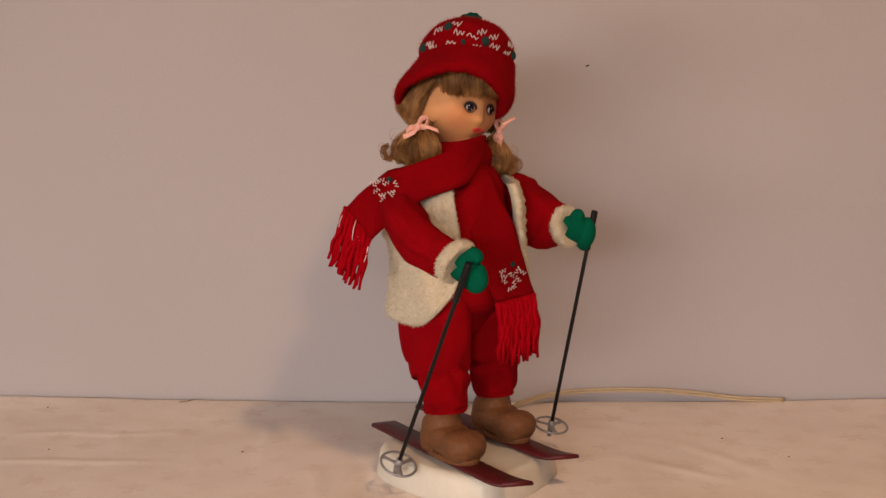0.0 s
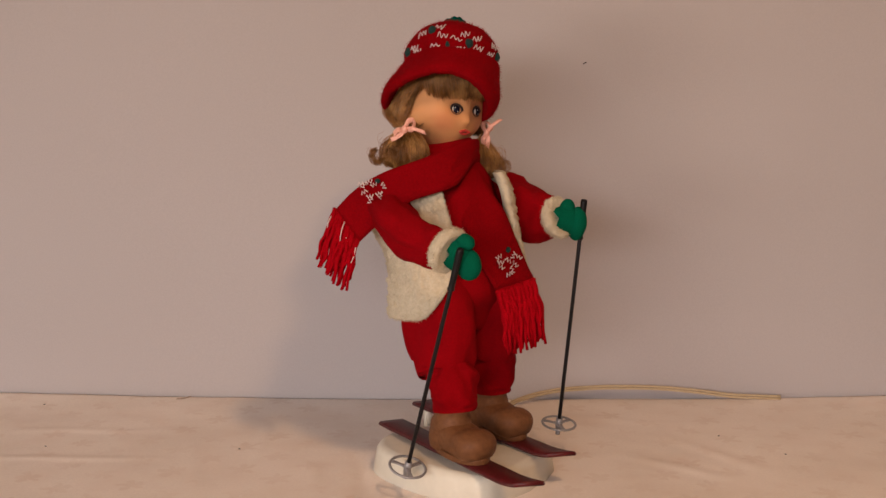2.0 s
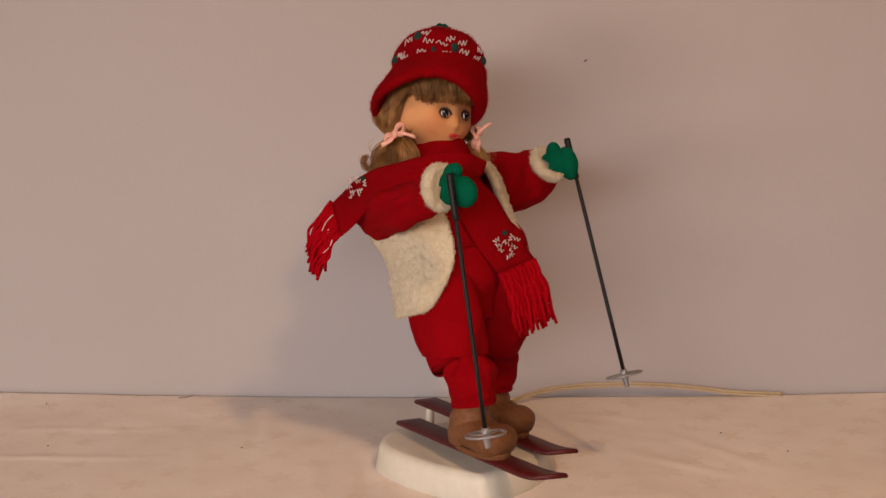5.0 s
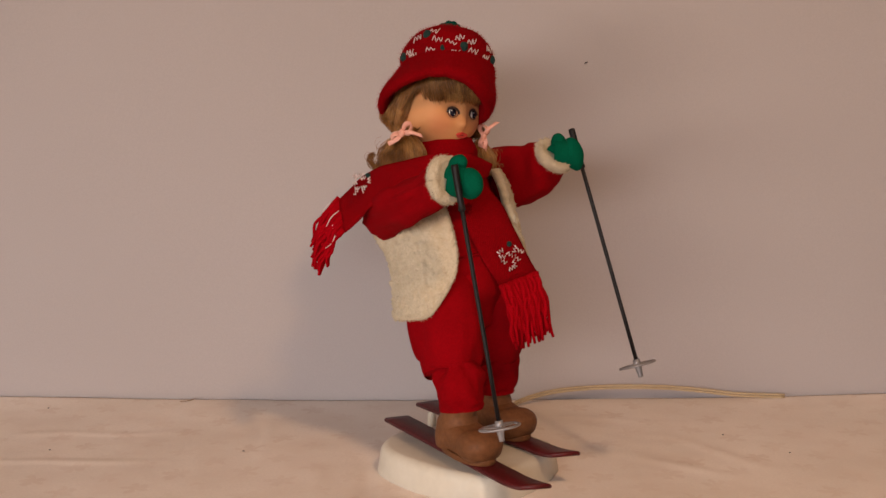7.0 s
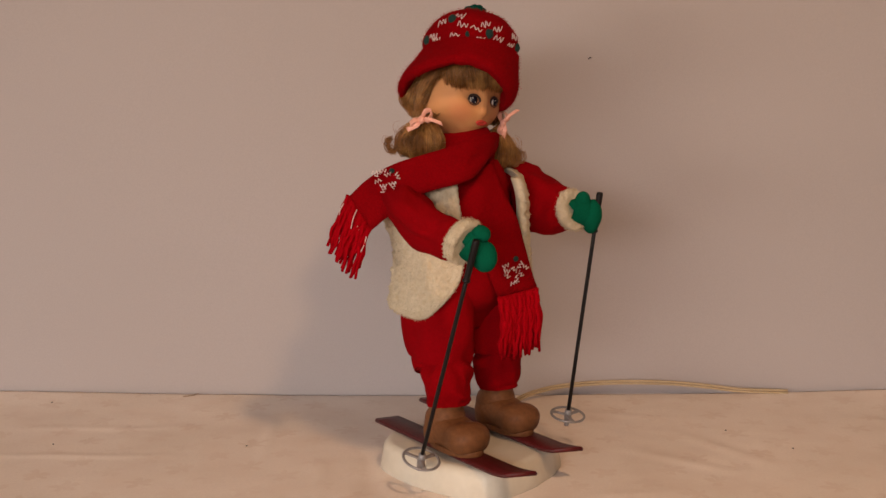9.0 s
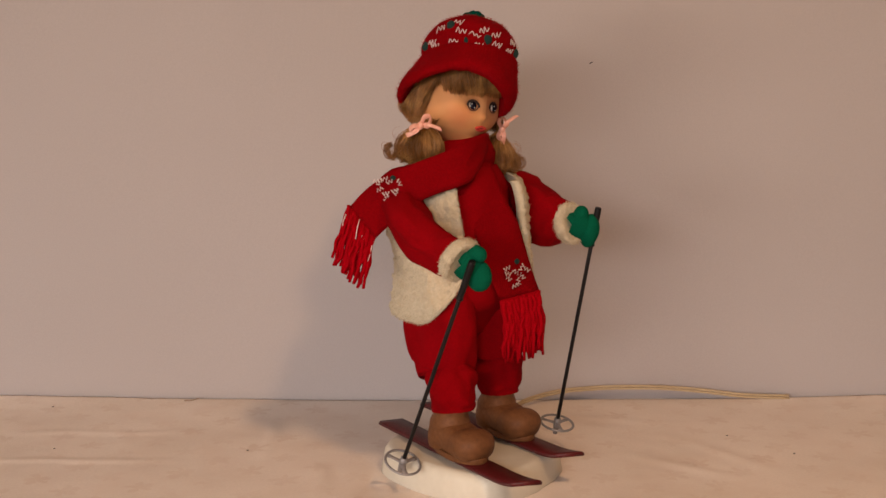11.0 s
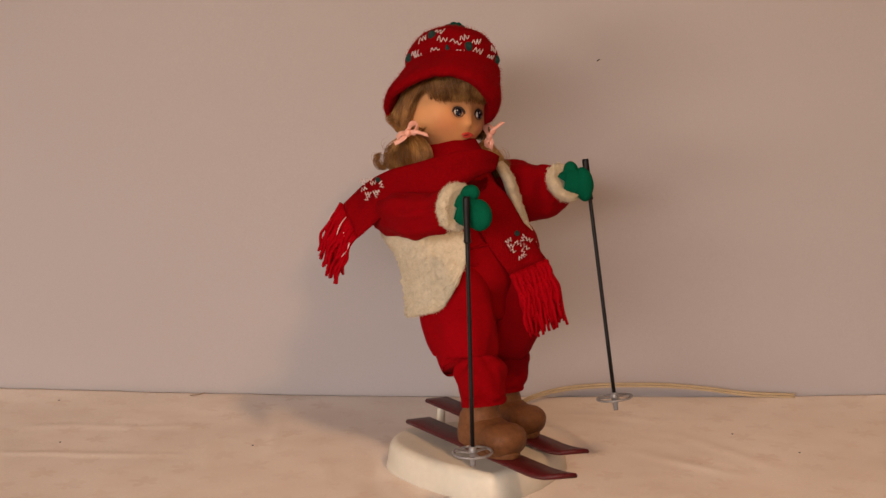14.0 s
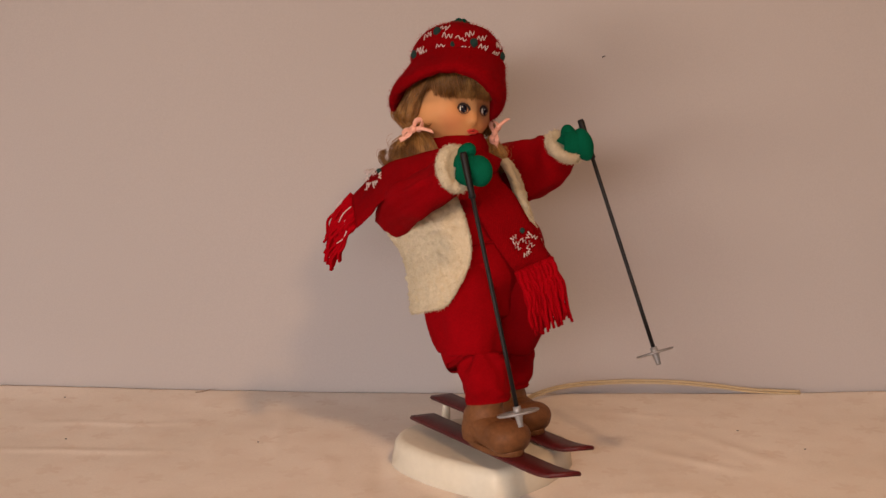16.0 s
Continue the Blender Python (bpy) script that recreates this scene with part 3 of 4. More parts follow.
def torso_ring(a, u, grow=0.0):
    """A point of the chest at the angle a (0 ahead, positive to the figure's left) and height u."""
    s = max(0.0, min(1.0, (u - 0.19) / 0.2))
    wide = 0.078 - 0.006 * s - 0.02 * max(0, (s - 0.75) / 0.25) ** 2
    deep = 0.068 - 0.008 * s - 0.014 * max(0, (s - 0.75) / 0.25) ** 2
    return Vector((0.047 - 0.015 * s + (deep + grow) * math.cos(a), (wide + grow) * math.sin(a), u))


def build_jacket():
    jacket = thing("jacket", "red fleece jacket with fluffy cream cuffs", "jacket")
    bm = bmesh.new()
    rings = []
    for j in range(14):
        u = 0.25 + 0.14 * j / 13
        rings.append([torso_ring(2 * math.pi * k / 36, u, -0.004 + 0.002 * noise.noise((k * 0.5, j * 0.4, 7))) for k in range(36)])
    skin_rings(bm, rings)
    part("jacket_body", bm, RED_CLOTH, jacket)
    goes(jacket, torso_pose)
    for sgn, where, rows, tilt in (
            (-1, right_arm_pose, [(0.004, -0.045, 0.358, 0.028, 0.026), (0.008, -0.075, 0.347, 0.030, 0.027), (0.038, -0.098, 0.340, 0.027, 0.025), (0.075, -0.116, 0.323, 0.0250, 0.0235),
                                  (0.115, -0.123, 0.309, 0.0245, 0.0225), (0.148, -0.124, 0.302, 0.0235, 0.0220), (0.169, -0.123, 0.298, 0.023, 0.023)], 26),
            (1, left_arm_pose, [(0.002, 0.045, 0.362, 0.028, 0.026), (0.010, 0.070, 0.354, 0.032, 0.030), (0.035, 0.084, 0.340, 0.032, 0.036), (0.065, 0.089, 0.325, 0.031, 0.039),
                                (0.097, 0.091, 0.316, 0.028, 0.036), (0.120, 0.092, 0.315, 0.026, 0.030), (0.137, 0.093, 0.315, 0.024, 0.025)], -14)):
        bm = bmesh.new()

        def bunch(s, w, sgn=sgn):
            return 0.0026 * math.sin(s * 26 + 2.6 * math.cos(w) + 1.5 * math.sin(2 * w) + sgn) * s * (s < 0.93) * (0.5 + 0.8 * noise.noise((s * 4, math.cos(w), math.sin(w)))) + folds(20 + sgn, 0.0068)(s, w) * (1 - max(0.0, (s - 0.75) / 0.25) ** 2) - 0.003 * max(0.0, (s - 0.8) / 0.2)
        loft(bm, rows, side=(0, 1, 0), n=32, per=6, wrinkle=bunch)
        sleeve = goes(part("sleeve", bm, RED_CLOTH, jacket), where, torso_pose)
        bm = bmesh.new()
        wrist = Matrix.Translation(rows[-1][:3]) @ pose(0, 0, 0, 0, tilt, 0)
        rings = []
        for j, (s, r) in enumerate(((-0.008, 0.018), (-0.0095, 0.0225), (-0.010, 0.0252), (-0.0075, 0.0272), (-0.0025, 0.0282), (0.0025, 0.0282), (0.007, 0.027), (0.010, 0.0242), (0.0095, 0.020), (0.007, 0.015))):
            ring = []
            for k in range(56):
                w = 2 * math.pi * k / 56
                fluff = 0.0028 * noise.noise((k * 0.7, j * 0.9, sgn * 5)) + 0.0016 * noise.noise((k * 1.9, j * 2.1, sgn * 9))
                ring.append(wrist @ Vector((s * 0.68 + fluff, (r * 0.9 + fluff) * math.cos(w), (r * (0.97 if sgn < 0 else 0.92) + fluff) * math.sin(w))))
            rings.append(ring)
        skin_rings(bm, rings)
        cuff = part("cuff", bm, FLEECE, sleeve, "fluffy cream fleece cuff")
        rng, bm = random.Random(80 + sgn), bmesh.new()
        for k in range(1100):
            p = rings[rng.randrange(1, 9)][rng.randrange(56)]
            fibre(bm, p, p - Vector(rows[-1][:3]), rng, 0.0032, 0.00024)
        part("fluff", bm, FLEECE, cuff, "curly cream fleece pile")


def build_vest():
    vest = thing("fleece_vest", "open cream fleece waistcoat with rounded front corners", "waistcoat")
    for sgn, a0, name in ((-1, -44, "right_half"), (1, 36, "left_half")):
        bm = bmesh.new()
        rings = []
        na, nu = 104, 72
        a1 = sgn * 180
        for j in range(nu + 1):
            v = j / nu
            outer, inner = [], []
            for i in range(na + 1):
                s = i / na
                edge = a0 - (12 * v if sgn > 0 else 0) - sgn * ((6 if sgn > 0 else 9) * math.sin(math.pi * v ** 0.7) - 7 * (1 - v) ** 7)
                a = radians(edge + (a1 - edge) * s)
                dist = abs(math.degrees(a) - edge)
                low = 0.197 + 0.036 * max(0, 1 - dist / 28) ** 2.4 + 0.003 * math.sin(s * 9) + 0.014 * s + 0.012 * s * s
                high = 0.375 + 0.012 * s
                u = low + (high - low) * v
                flare = (0.010 if sgn > 0 else 0.0) * math.exp(-((dist - 12) / 26) ** 2) + 0.006 * (1 - v) ** 2 + 0.003 * max(0, s - 0.6) * (1 - v)
                flare += 0.017 * math.exp(-((math.degrees(a) + 132) / 28) ** 2 - ((u - 0.312) / 0.026) ** 2)
                fluff = 0.0030 * noise.noise((i * 0.24, j * 0.26, sgn * 3)) + 0.0034 * noise.noise((i * 0.55, j * 0.55, sgn * 8)) + 0.0012 * noise.noise((i * 1.3, j * 1.3, sgn * 5))
                outer.append(torso_ring(a, u, 0.0075 + 0.005 * math.exp(-(dist / 9) ** 2) + flare + fluff))
                inner.append(torso_ring(a, u, 0.0005 + flare))
            rings.append(outer + inner[::-1])
        skin_rings(bm, rings)
        panel = part("vest_panel", bm, FLEECE, vest)
        rng, bm = random.Random(70 + sgn), bmesh.new()
        for k in range(2600):
            row = rings[int(rng.random() ** 1.6 * nu)]
            p = row[rng.randrange(na + 1)]
            fibre(bm, p, Vector((p.x - 0.047, p.y, 0.002)), rng, 0.0032, 0.00024)
        for k in range(900):
            p = rings[rng.randrange(nu)][0] if k % 2 else rings[0][rng.randrange(na + 1)]
            fibre(bm, p, Vector((p.x - 0.047, p.y * 0.5, -0.03 if k % 2 == 0 else 0.0)), rng, 0.0036, 0.00026)
        part("fluff", bm, FLEECE, panel, "curly cream fleece pile")
    goes(vest, torso_pose)


def fibre(bm, at, away, rng, length, r=0.00016, mat=0):
    """One fine bent hair that stands off a cloth."""
    d = (away.normalized() + Vector((rng.uniform(-1, 1), rng.uniform(-1, 1), rng.uniform(-1, 1))) * 0.9).normalized()
    e = (d + Vector((rng.uniform(-1, 1), rng.uniform(-1, 1), rng.uniform(-1, 1))) * 1.2).normalized()
    n = length * rng.uniform(0.4, 1.0)
    side = d.orthogonal().normalized() * r
    over = d.cross(side)
    a, b, c = at, at + d * n * 0.55, at + d * n * 0.55 + e * n * 0.45
    rings = [[bm.verts.new(p + o * k) for o in (side, over - side * 0.5, -over - side * 0.5)] for p, k in ((a, 1), (b, 0.9), (c, 0.5))]
    for x, y in zip(rings, rings[1:]):
        for i in range(3):
            bm.faces.new((x[i], x[(i + 1) % 3], y[(i + 1) % 3], y[i])).material_index = mat


def zigzag(bm, at, right, up, size, seed, mat=0, r=0.00085, lines=3):
    """Short white stitches in a zigzag round a point of the cloth."""
    rng = random.Random(seed)
    out = right.cross(up).normalized()
    for k in range(lines):
        ang = rng.uniform(0, 6.28)
        d = (right * math.cos(ang) + up * math.sin(ang))
        e = (right * -math.sin(ang) + up * math.cos(ang))
        o = at + right * rng.uniform(-0.5, 0.5) * size + up * rng.uniform(-0.4, 0.4) * size
        pts = [o + d * size * 0.22 * (i - 2) + e * size * 0.22 * (1 if i % 2 else -1) + out * (0.0006 + 0.0004 * (i % 2)) for i in range(5)]
        tube(bm, pts, r, 5, 1, mat)


def band(bm, rows, thick, n_across=8, wave=0.0015, seed=0):
    """A flat knitted band; rows: centre (3), half-width vector (3)."""
    pts = smooth_path(rows, 5)
    rings = []
    for i, p in enumerate(pts):
        c, h = Vector(p[:3]), Vector(p[3:])
        t = Vector((pts[min(i + 1, len(pts) - 1)] - pts[max(i - 1, 0)])[:3]).normalized()
        nrm = t.cross(h).normalized()
        top, low = [], []
        for k in range(n_across + 1):
            s = 2 * k / n_across - 1
            bulge = thick * 0.5 * (1 - 0.75 * abs(s) ** 5) + 0.0
            w = wave * noise.noise((i * 0.3 + seed, k * 0.4, 2)) + wave * 1.3 * noise.noise((seed, i * 0.12, k * 0.25))
            q = c + h * s
            top.append(q + nrm * (bulge + w))
            low.append(q + nrm * (w - bulge))
        rings.append(top + low[::-1])
    skin_rings(bm, rings)
    return pts


def build_fringe(tail, ends, seed, n=15, stout=1.0, white=True):
    """Loose strands below a tail. ends: left and right end of the tail's hem, and where the strands hang to."""
    rng = random.Random(seed)
    a, b, c, d, out = [Vector(e) for e in ends]
    for k in range(n):
        s = (k + 0.5) / n
        p = a.lerp(b, s)
        e = c.lerp(d, s)
        q = e + (p - e) * rng.uniform(-0.16, 0.22) + (b - a) * rng.uniform(-0.12, 0.12) + out * rng.uniform(-0.006, 0.008)
        bm = bmesh.new()
        pts = [p + out * rng.uniform(-0.001, 0.003)]
        for i in (1, 2, 3, 4):
            pts.append(p.lerp(q, i / 5) + out * (rng.uniform(0.0, 0.006) + 0.004 * math.sin(math.pi * i / 5)) + (b - a) * rng.uniform(-0.06, 0.06))
        if white and k % 10 == 4:
            first = rng.randrange(0, 3)
            tube(bm, [e + out * 0.0035 for e in pts[first:first + 3]], 0.0007, 6, 3, end=0.0005)
            part("strand", bm, WHITE_YARN, tail, "thin white yarn strand")
        else:
            tube(bm, pts + [q], stout * rng.uniform(0.0020, 0.0029), 7, 3, end=0.0018)
            part("strand", bm, RED_YARN, tail)


def build_scarf():
    scarf = thing("scarf", "long red knitted scarf with white embroidery and fringed ends", "scarf")
    goes(scarf, scarf_pose)
    # wound round the neck
    bm = bmesh.new()
    rings = []
    for j in range(9):
        v = j / 8
        ring = []
        for k in range(48):
            w = 2 * math.pi * k / 48
            front = 0.5 + 0.5 * math.cos(w)
            r = 0.041 + 0.009 * math.sin(math.pi * v) + 0.004 * front + 0.003 * noise.noise((math.cos(w) * 2, math.sin(w) * 2, v * 4)) + 0.004 * math.sin(3 * w + 9 * v) * 0.3
            u = 0.362 + 0.0530 * v + 0.012 * (1 - v) * (1 - front) + 0.006 * v * math.cos(w - 0.2) + 0.003 * v * math.sin(2 * w + 0.4) + 0.0025 * v * noise.noise((w * 1.5, 2, 1))
            ring.append(Vector((0.017 + r * math.cos(w) * 1.02, r * math.sin(w) * 1.04, u)))
        rings.append(ring)
    skin_rings(bm, rings)
    part("neck_wrap", bm, RED_KNIT, scarf)
    # the end thrown back over the right shoulder, fanned out flat beside it to face the camera
    # side and rise are the camera's right and up; points placed from its view
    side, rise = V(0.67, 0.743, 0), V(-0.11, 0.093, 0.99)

    def view_spot(a, b, out=0.0):
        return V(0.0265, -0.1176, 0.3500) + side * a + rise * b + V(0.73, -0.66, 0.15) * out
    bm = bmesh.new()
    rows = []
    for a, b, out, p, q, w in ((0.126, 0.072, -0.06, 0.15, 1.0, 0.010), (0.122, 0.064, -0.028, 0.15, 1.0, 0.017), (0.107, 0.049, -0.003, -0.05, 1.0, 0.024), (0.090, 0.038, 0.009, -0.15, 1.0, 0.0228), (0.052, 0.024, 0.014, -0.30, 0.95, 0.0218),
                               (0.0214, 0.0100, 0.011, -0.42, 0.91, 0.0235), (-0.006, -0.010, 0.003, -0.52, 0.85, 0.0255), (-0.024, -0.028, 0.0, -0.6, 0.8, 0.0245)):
        rows.append((*view_spot(a, b, out), *((side * p + rise * q) * w)))
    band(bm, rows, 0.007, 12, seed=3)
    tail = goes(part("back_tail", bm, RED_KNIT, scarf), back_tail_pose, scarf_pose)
    build_fringe(tail, [view_spot(-0.041, -0.008), view_spot(-0.011, -0.046), view_spot(-0.061, -0.065), view_spot(-0.025, -0.104), (0.73, -0.66, 0.15)], 5, 56)
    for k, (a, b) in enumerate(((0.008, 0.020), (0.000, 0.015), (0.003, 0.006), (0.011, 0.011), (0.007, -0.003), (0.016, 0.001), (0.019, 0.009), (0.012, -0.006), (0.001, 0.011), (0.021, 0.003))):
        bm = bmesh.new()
        zigzag(bm, view_spot(a - 0.004, b + 0.006, 0.0160), side, rise, 0.0090, 30 + k, r=0.0009, lines=1)
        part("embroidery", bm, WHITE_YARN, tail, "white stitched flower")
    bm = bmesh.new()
    ball(bm, view_spot(0.012, 0.024, 0.0145), (0.0036, 0.0036, 0.003), 10, 8)
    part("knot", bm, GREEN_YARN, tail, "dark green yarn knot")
    # the end that hangs down the chest
    bm = bmesh.new()
    band(bm, [(0.060, -0.009, 0.392, 0.009, 0.024, 0.004), (0.085, -0.008, 0.350, 0.010, 0.026, 0.005), (0.103, 0.000, 0.318, 0.010, 0.027, 0.005), (0.114, 0.012, 0.275, 0.009, 0.027, 0.005),
              (0.124, 0.026, 0.238, 0.009, 0.025, 0.005)], 0.007, 10, seed=8)
    tail = goes(part("front_tail", bm, RED_KNIT, scarf), torso_pose, scarf_pose)
    build_fringe(tail, [(0.116, 0.002, 0.232), (0.133, 0.050, 0.243), (0.122, 0.004, 0.160), (0.142, 0.052, 0.170), (0.85, -0.4, 0.1)], 6, 60, 1.25, False)
    for k, (x, y, z) in enumerate(((0.115, 0.004, 0.270), (0.117, 0.011, 0.264), (0.1225, 0.030, 0.276), (0.119, 0.016, 0.254), (0.1235, 0.033, 0.268), (0.121, 0.022, 0.260), (0.120, 0.019, 0.268), (0.122, 0.028, 0.263), (0.117, 0.010, 0.272))):
        bm = bmesh.new()
        zigzag(bm, V(x + 0.005, y - 0.003, z), V(0.25, 0.95, 0.1).normalized(), V(-0.1, -0.1, 0.95).normalized(), 0.0100, 40 + k, r=0.0009, lines=1)
        part("embroidery", bm, WHITE_YARN, tail, "white stitched flower")
    bm = bmesh.new()
    ball(bm, (0.123, 0.018, 0.281), (0.003, 0.0036, 0.0036), 10, 8)
    part("knot", bm, GREEN_YARN, tail, "dark green yarn knot")


def scarf_pose(i):
    """The wrap is pushed up towards the chin as the arms rise."""
    return head_pose(i) @ Matrix.Translation((0, 0, 0.011 * ARM_RIGHT[i] / 37.0))


def back_tail_pose(i):
    """The thrown-back end rides on the right sleeve, is pushed up a little as the arm rises, and turns to look narrower
    from the camera.
    """
    k = ARM_RIGHT[i] / 37.0
    m, n = Matrix.Translation((0.03, -0.07, 0.365)), Matrix.Translation((0.025, -0.118, 0.355))
    swing = m @ pose(0, 0, 0, -15 * k, 8 * k, 0) @ m.inverted()
    return head_pose(i) @ Matrix.Translation((-0.004 * k, 0, 0.0)) @ swing @ n @ pose(0, 0, 0, 0, 0, -50 * k) @ n.inverted()


def build_mitten(where, palm, thumb, wrist):
    """palm and thumb: centre, radii, turn about the fore-and-aft plane; wrist: where it leaves the cuff."""
    mitten = thing("mitten", "green felt mitten closed round a ski pole", "mitten", "pair of mittens")
    bm = bmesh.new()
    c, r, turn = palm
    ball(bm, c, r, 26, 18, turn=Euler((0, radians(turn), 0)).to_matrix())
    loft(bm, [(*wrist, 0.015, 0.018), (*V(wrist).lerp(V(c), 0.55), 0.0135, 0.018), (*V(c), 0.010, 0.012)], n=22)
    crumple(bm, 0.0012, 70)
    part("palm", bm, GREEN_FELT, mitten)
    bm = bmesh.new()
    c, r, turn = thumb
    ball(bm, c, r, 22, 14, turn=Euler((0, radians(turn), 0)).to_matrix())
    loft(bm, [(*wrist, 0.011, 0.013), (*V(wrist).lerp(V(c), 0.6), 0.009, 0.011), (*V(c), 0.006, 0.006)], n=18)
    crumple(bm, 0.001, 80)
    part("thumb", bm, GREEN_FELT, mitten)
    goes(mitten, where)


def build_pole(where, top, basket):
    """A pole from the top of its grip to the middle of its basket."""
    pole = thing("ski_pole", "thin black plastic ski pole with a grey spoked basket", "ski pole", "pair of ski poles")
    top, basket = Vector(top), Vector(basket)
    d = (basket - top).normalized()
    bm = bmesh.new()
    tube(bm, [top, top.lerp(basket, 0.5), basket], 0.0025, 12, 2)
    part("shaft", bm, POLE, pole)
    bm = bmesh.new()
    rows = [(*(top - d * 0.006), 0.003, 0.003), (*(top - d * 0.004), 0.0042, 0.0042), (*(top + d * 0.025), 0.0038, 0.0038), (*(top + d * 0.040), 0.0037, 0.0037), (*(top + d * 0.043), 0.0045, 0.0045), (*(top + d * 0.045), 0.0030, 0.0030)]
    loft(bm, rows, (1, 0, 0), 14, 2)
    part("grip", bm, POLE, pole)
    a = d.cross(Vector((0, 1, 0))).normalized()
    b = d.cross(a).normalized()
    bm = bmesh.new()
    rings = []
    for k in range(40):
        w = 2 * math.pi * k / 40
        o = a * math.cos(w) + b * math.sin(w)
        rings.append([basket + o * (0.0217 + 0.0017 * math.cos(q)) + d * 0.0015 * math.sin(q) for q in [2 * math.pi * j / 8 for j in range(8)]])
    rings.append(rings[0])
    skin_rings(bm, rings, cap=False)
    bmesh.ops.remove_doubles(bm, verts=bm.verts, dist=1e-6)
    bk = part("basket", bm, BASKET, pole, "grey plastic ring")
    for k in range(3):
        w = 2 * math.pi * k / 3 + 0.5
        o = a * math.cos(w) + b * math.sin(w)
        bm = bmesh.new()
        e = d.cross(o)
        loft(bm, [(*(basket + o * 0.002), 0.0042, 0.0013), (*(basket + o * 0.010), 0.0026, 0.0012), (*(basket + o * 0.0205), 0.0036, 0.0012)], tuple(e), 10, 2)
        part("spoke", bm, BASKET, bk)
    bm = bmesh.new()
    loft(bm, [(*(basket - d * 0.007), 0.0044, 0.0044), (*(basket + d * 0.002), 0.0046, 0.0046), (*(basket + d * 0.010), 0.0034, 0.0034), (*(basket + d * 0.0155), 0.003, 0.003)], (1, 0, 0), 12, 2)
    part("tip", bm, BASKET, pole, "grey plastic tip")
    goes(pole, where)


# ---- head ----
HEAD = Vector((0.022, 0, 0.468))


def face_shape(v):
    """Round cheeks, a small chin, a button nose and a pursed mouth on an egg."""
    v = v.copy()
    if v.x > 0:
        low = max(0.0, -v.z / 0.058)
        v.x *= 1 + 0.09 * low * (1 - abs(v.y) / 0.06)
        v.y *= 1 + 0.13 * math.exp(-((v.z + 0.026) / 0.022) ** 2)
        v.y *= 1 - 0.08 * low ** 3
        v.x += 0.0075 * (v.y / 0.04) ** 2 * math.exp(-(v.y / 0.044) ** 4 - ((v.z + 0.014) / 0.035) ** 4)
        v.x += 0.0055 * math.exp(-(v.y / 0.0050) ** 2 - ((v.z + 0.0240) / 0.0054) ** 2)
        v.x += 0.0030 * math.exp(-(v.y / 0.0055) ** 2 - ((v.z + 0.011) / 0.013) ** 2)
        v.x -= 0.0034 * sum(math.exp(-((v.y - s * 0.019) / 0.0105) ** 2 - ((v.z + 0.006) / 0.009) ** 2) for s in (-1, 1))
        v.x += 0.0020 * math.exp(-(v.y / 0.015) ** 2 - ((v.z + 0.0395) / 0.0095) ** 2)
        v.x -= 0.0016 * math.exp(-(v.y / 0.010) ** 2 - ((v.z + 0.0465) / 0.0025) ** 2)
        v.x += 0.0040 * math.exp(-(v.y / 0.011) ** 2 - ((v.z + 0.0525) / 0.006) ** 2)
    return v


def on_face(y, z, out=0.0):
    """The point of the face at that side and height."""
    q = z / 0.060
    r = math.sqrt(max(0, 1 - q * q))
    x = 0.054 * math.sqrt(max(0, r * r - (y / 0.052) ** 2))
    v = face_shape(Vector((x, y, z)))
    return HEAD + Vector((v.x + out, y, z))


def strand_of_hair(bm, pts, r, mat):
    tube(bm, pts, r, 4, 3, mat, end=r * 0.4)


def lock_of_hair(bm, guide, n, spread, rng, r=0.0005, mat=1, tip=0.6):
    """Fine strands that follow one guide, apart by the given widths along it."""
    for k in range(n):
        w, q = rng.uniform(0, 6.283), math.sqrt(rng.random())
        o = Vector((math.cos(w), math.sin(w), 0.7 * math.sin(w * 2 + 1))) * q
        cut = rng.uniform(0.5, 1.0)
        pts = []
        for i, p in enumerate(guide):
            f = i / (len(guide) - 1)
            wide = spread * (0.55 + 0.45 * math.sin(math.pi * f)) * (1 if f < 0.6 else 1 + (tip - 1) * (f - 0.6) / 0.4)
            pts.append(p + o * wide + Vector((rng.uniform(-1, 1), rng.uniform(-1, 1), rng.uniform(-1, 1))) * 0.0007)
        pts[-1] = pts[-2].lerp(pts[-1], cut)
        strand_of_hair(bm, pts, rng.uniform(0.75, 1.25) * r, mat)


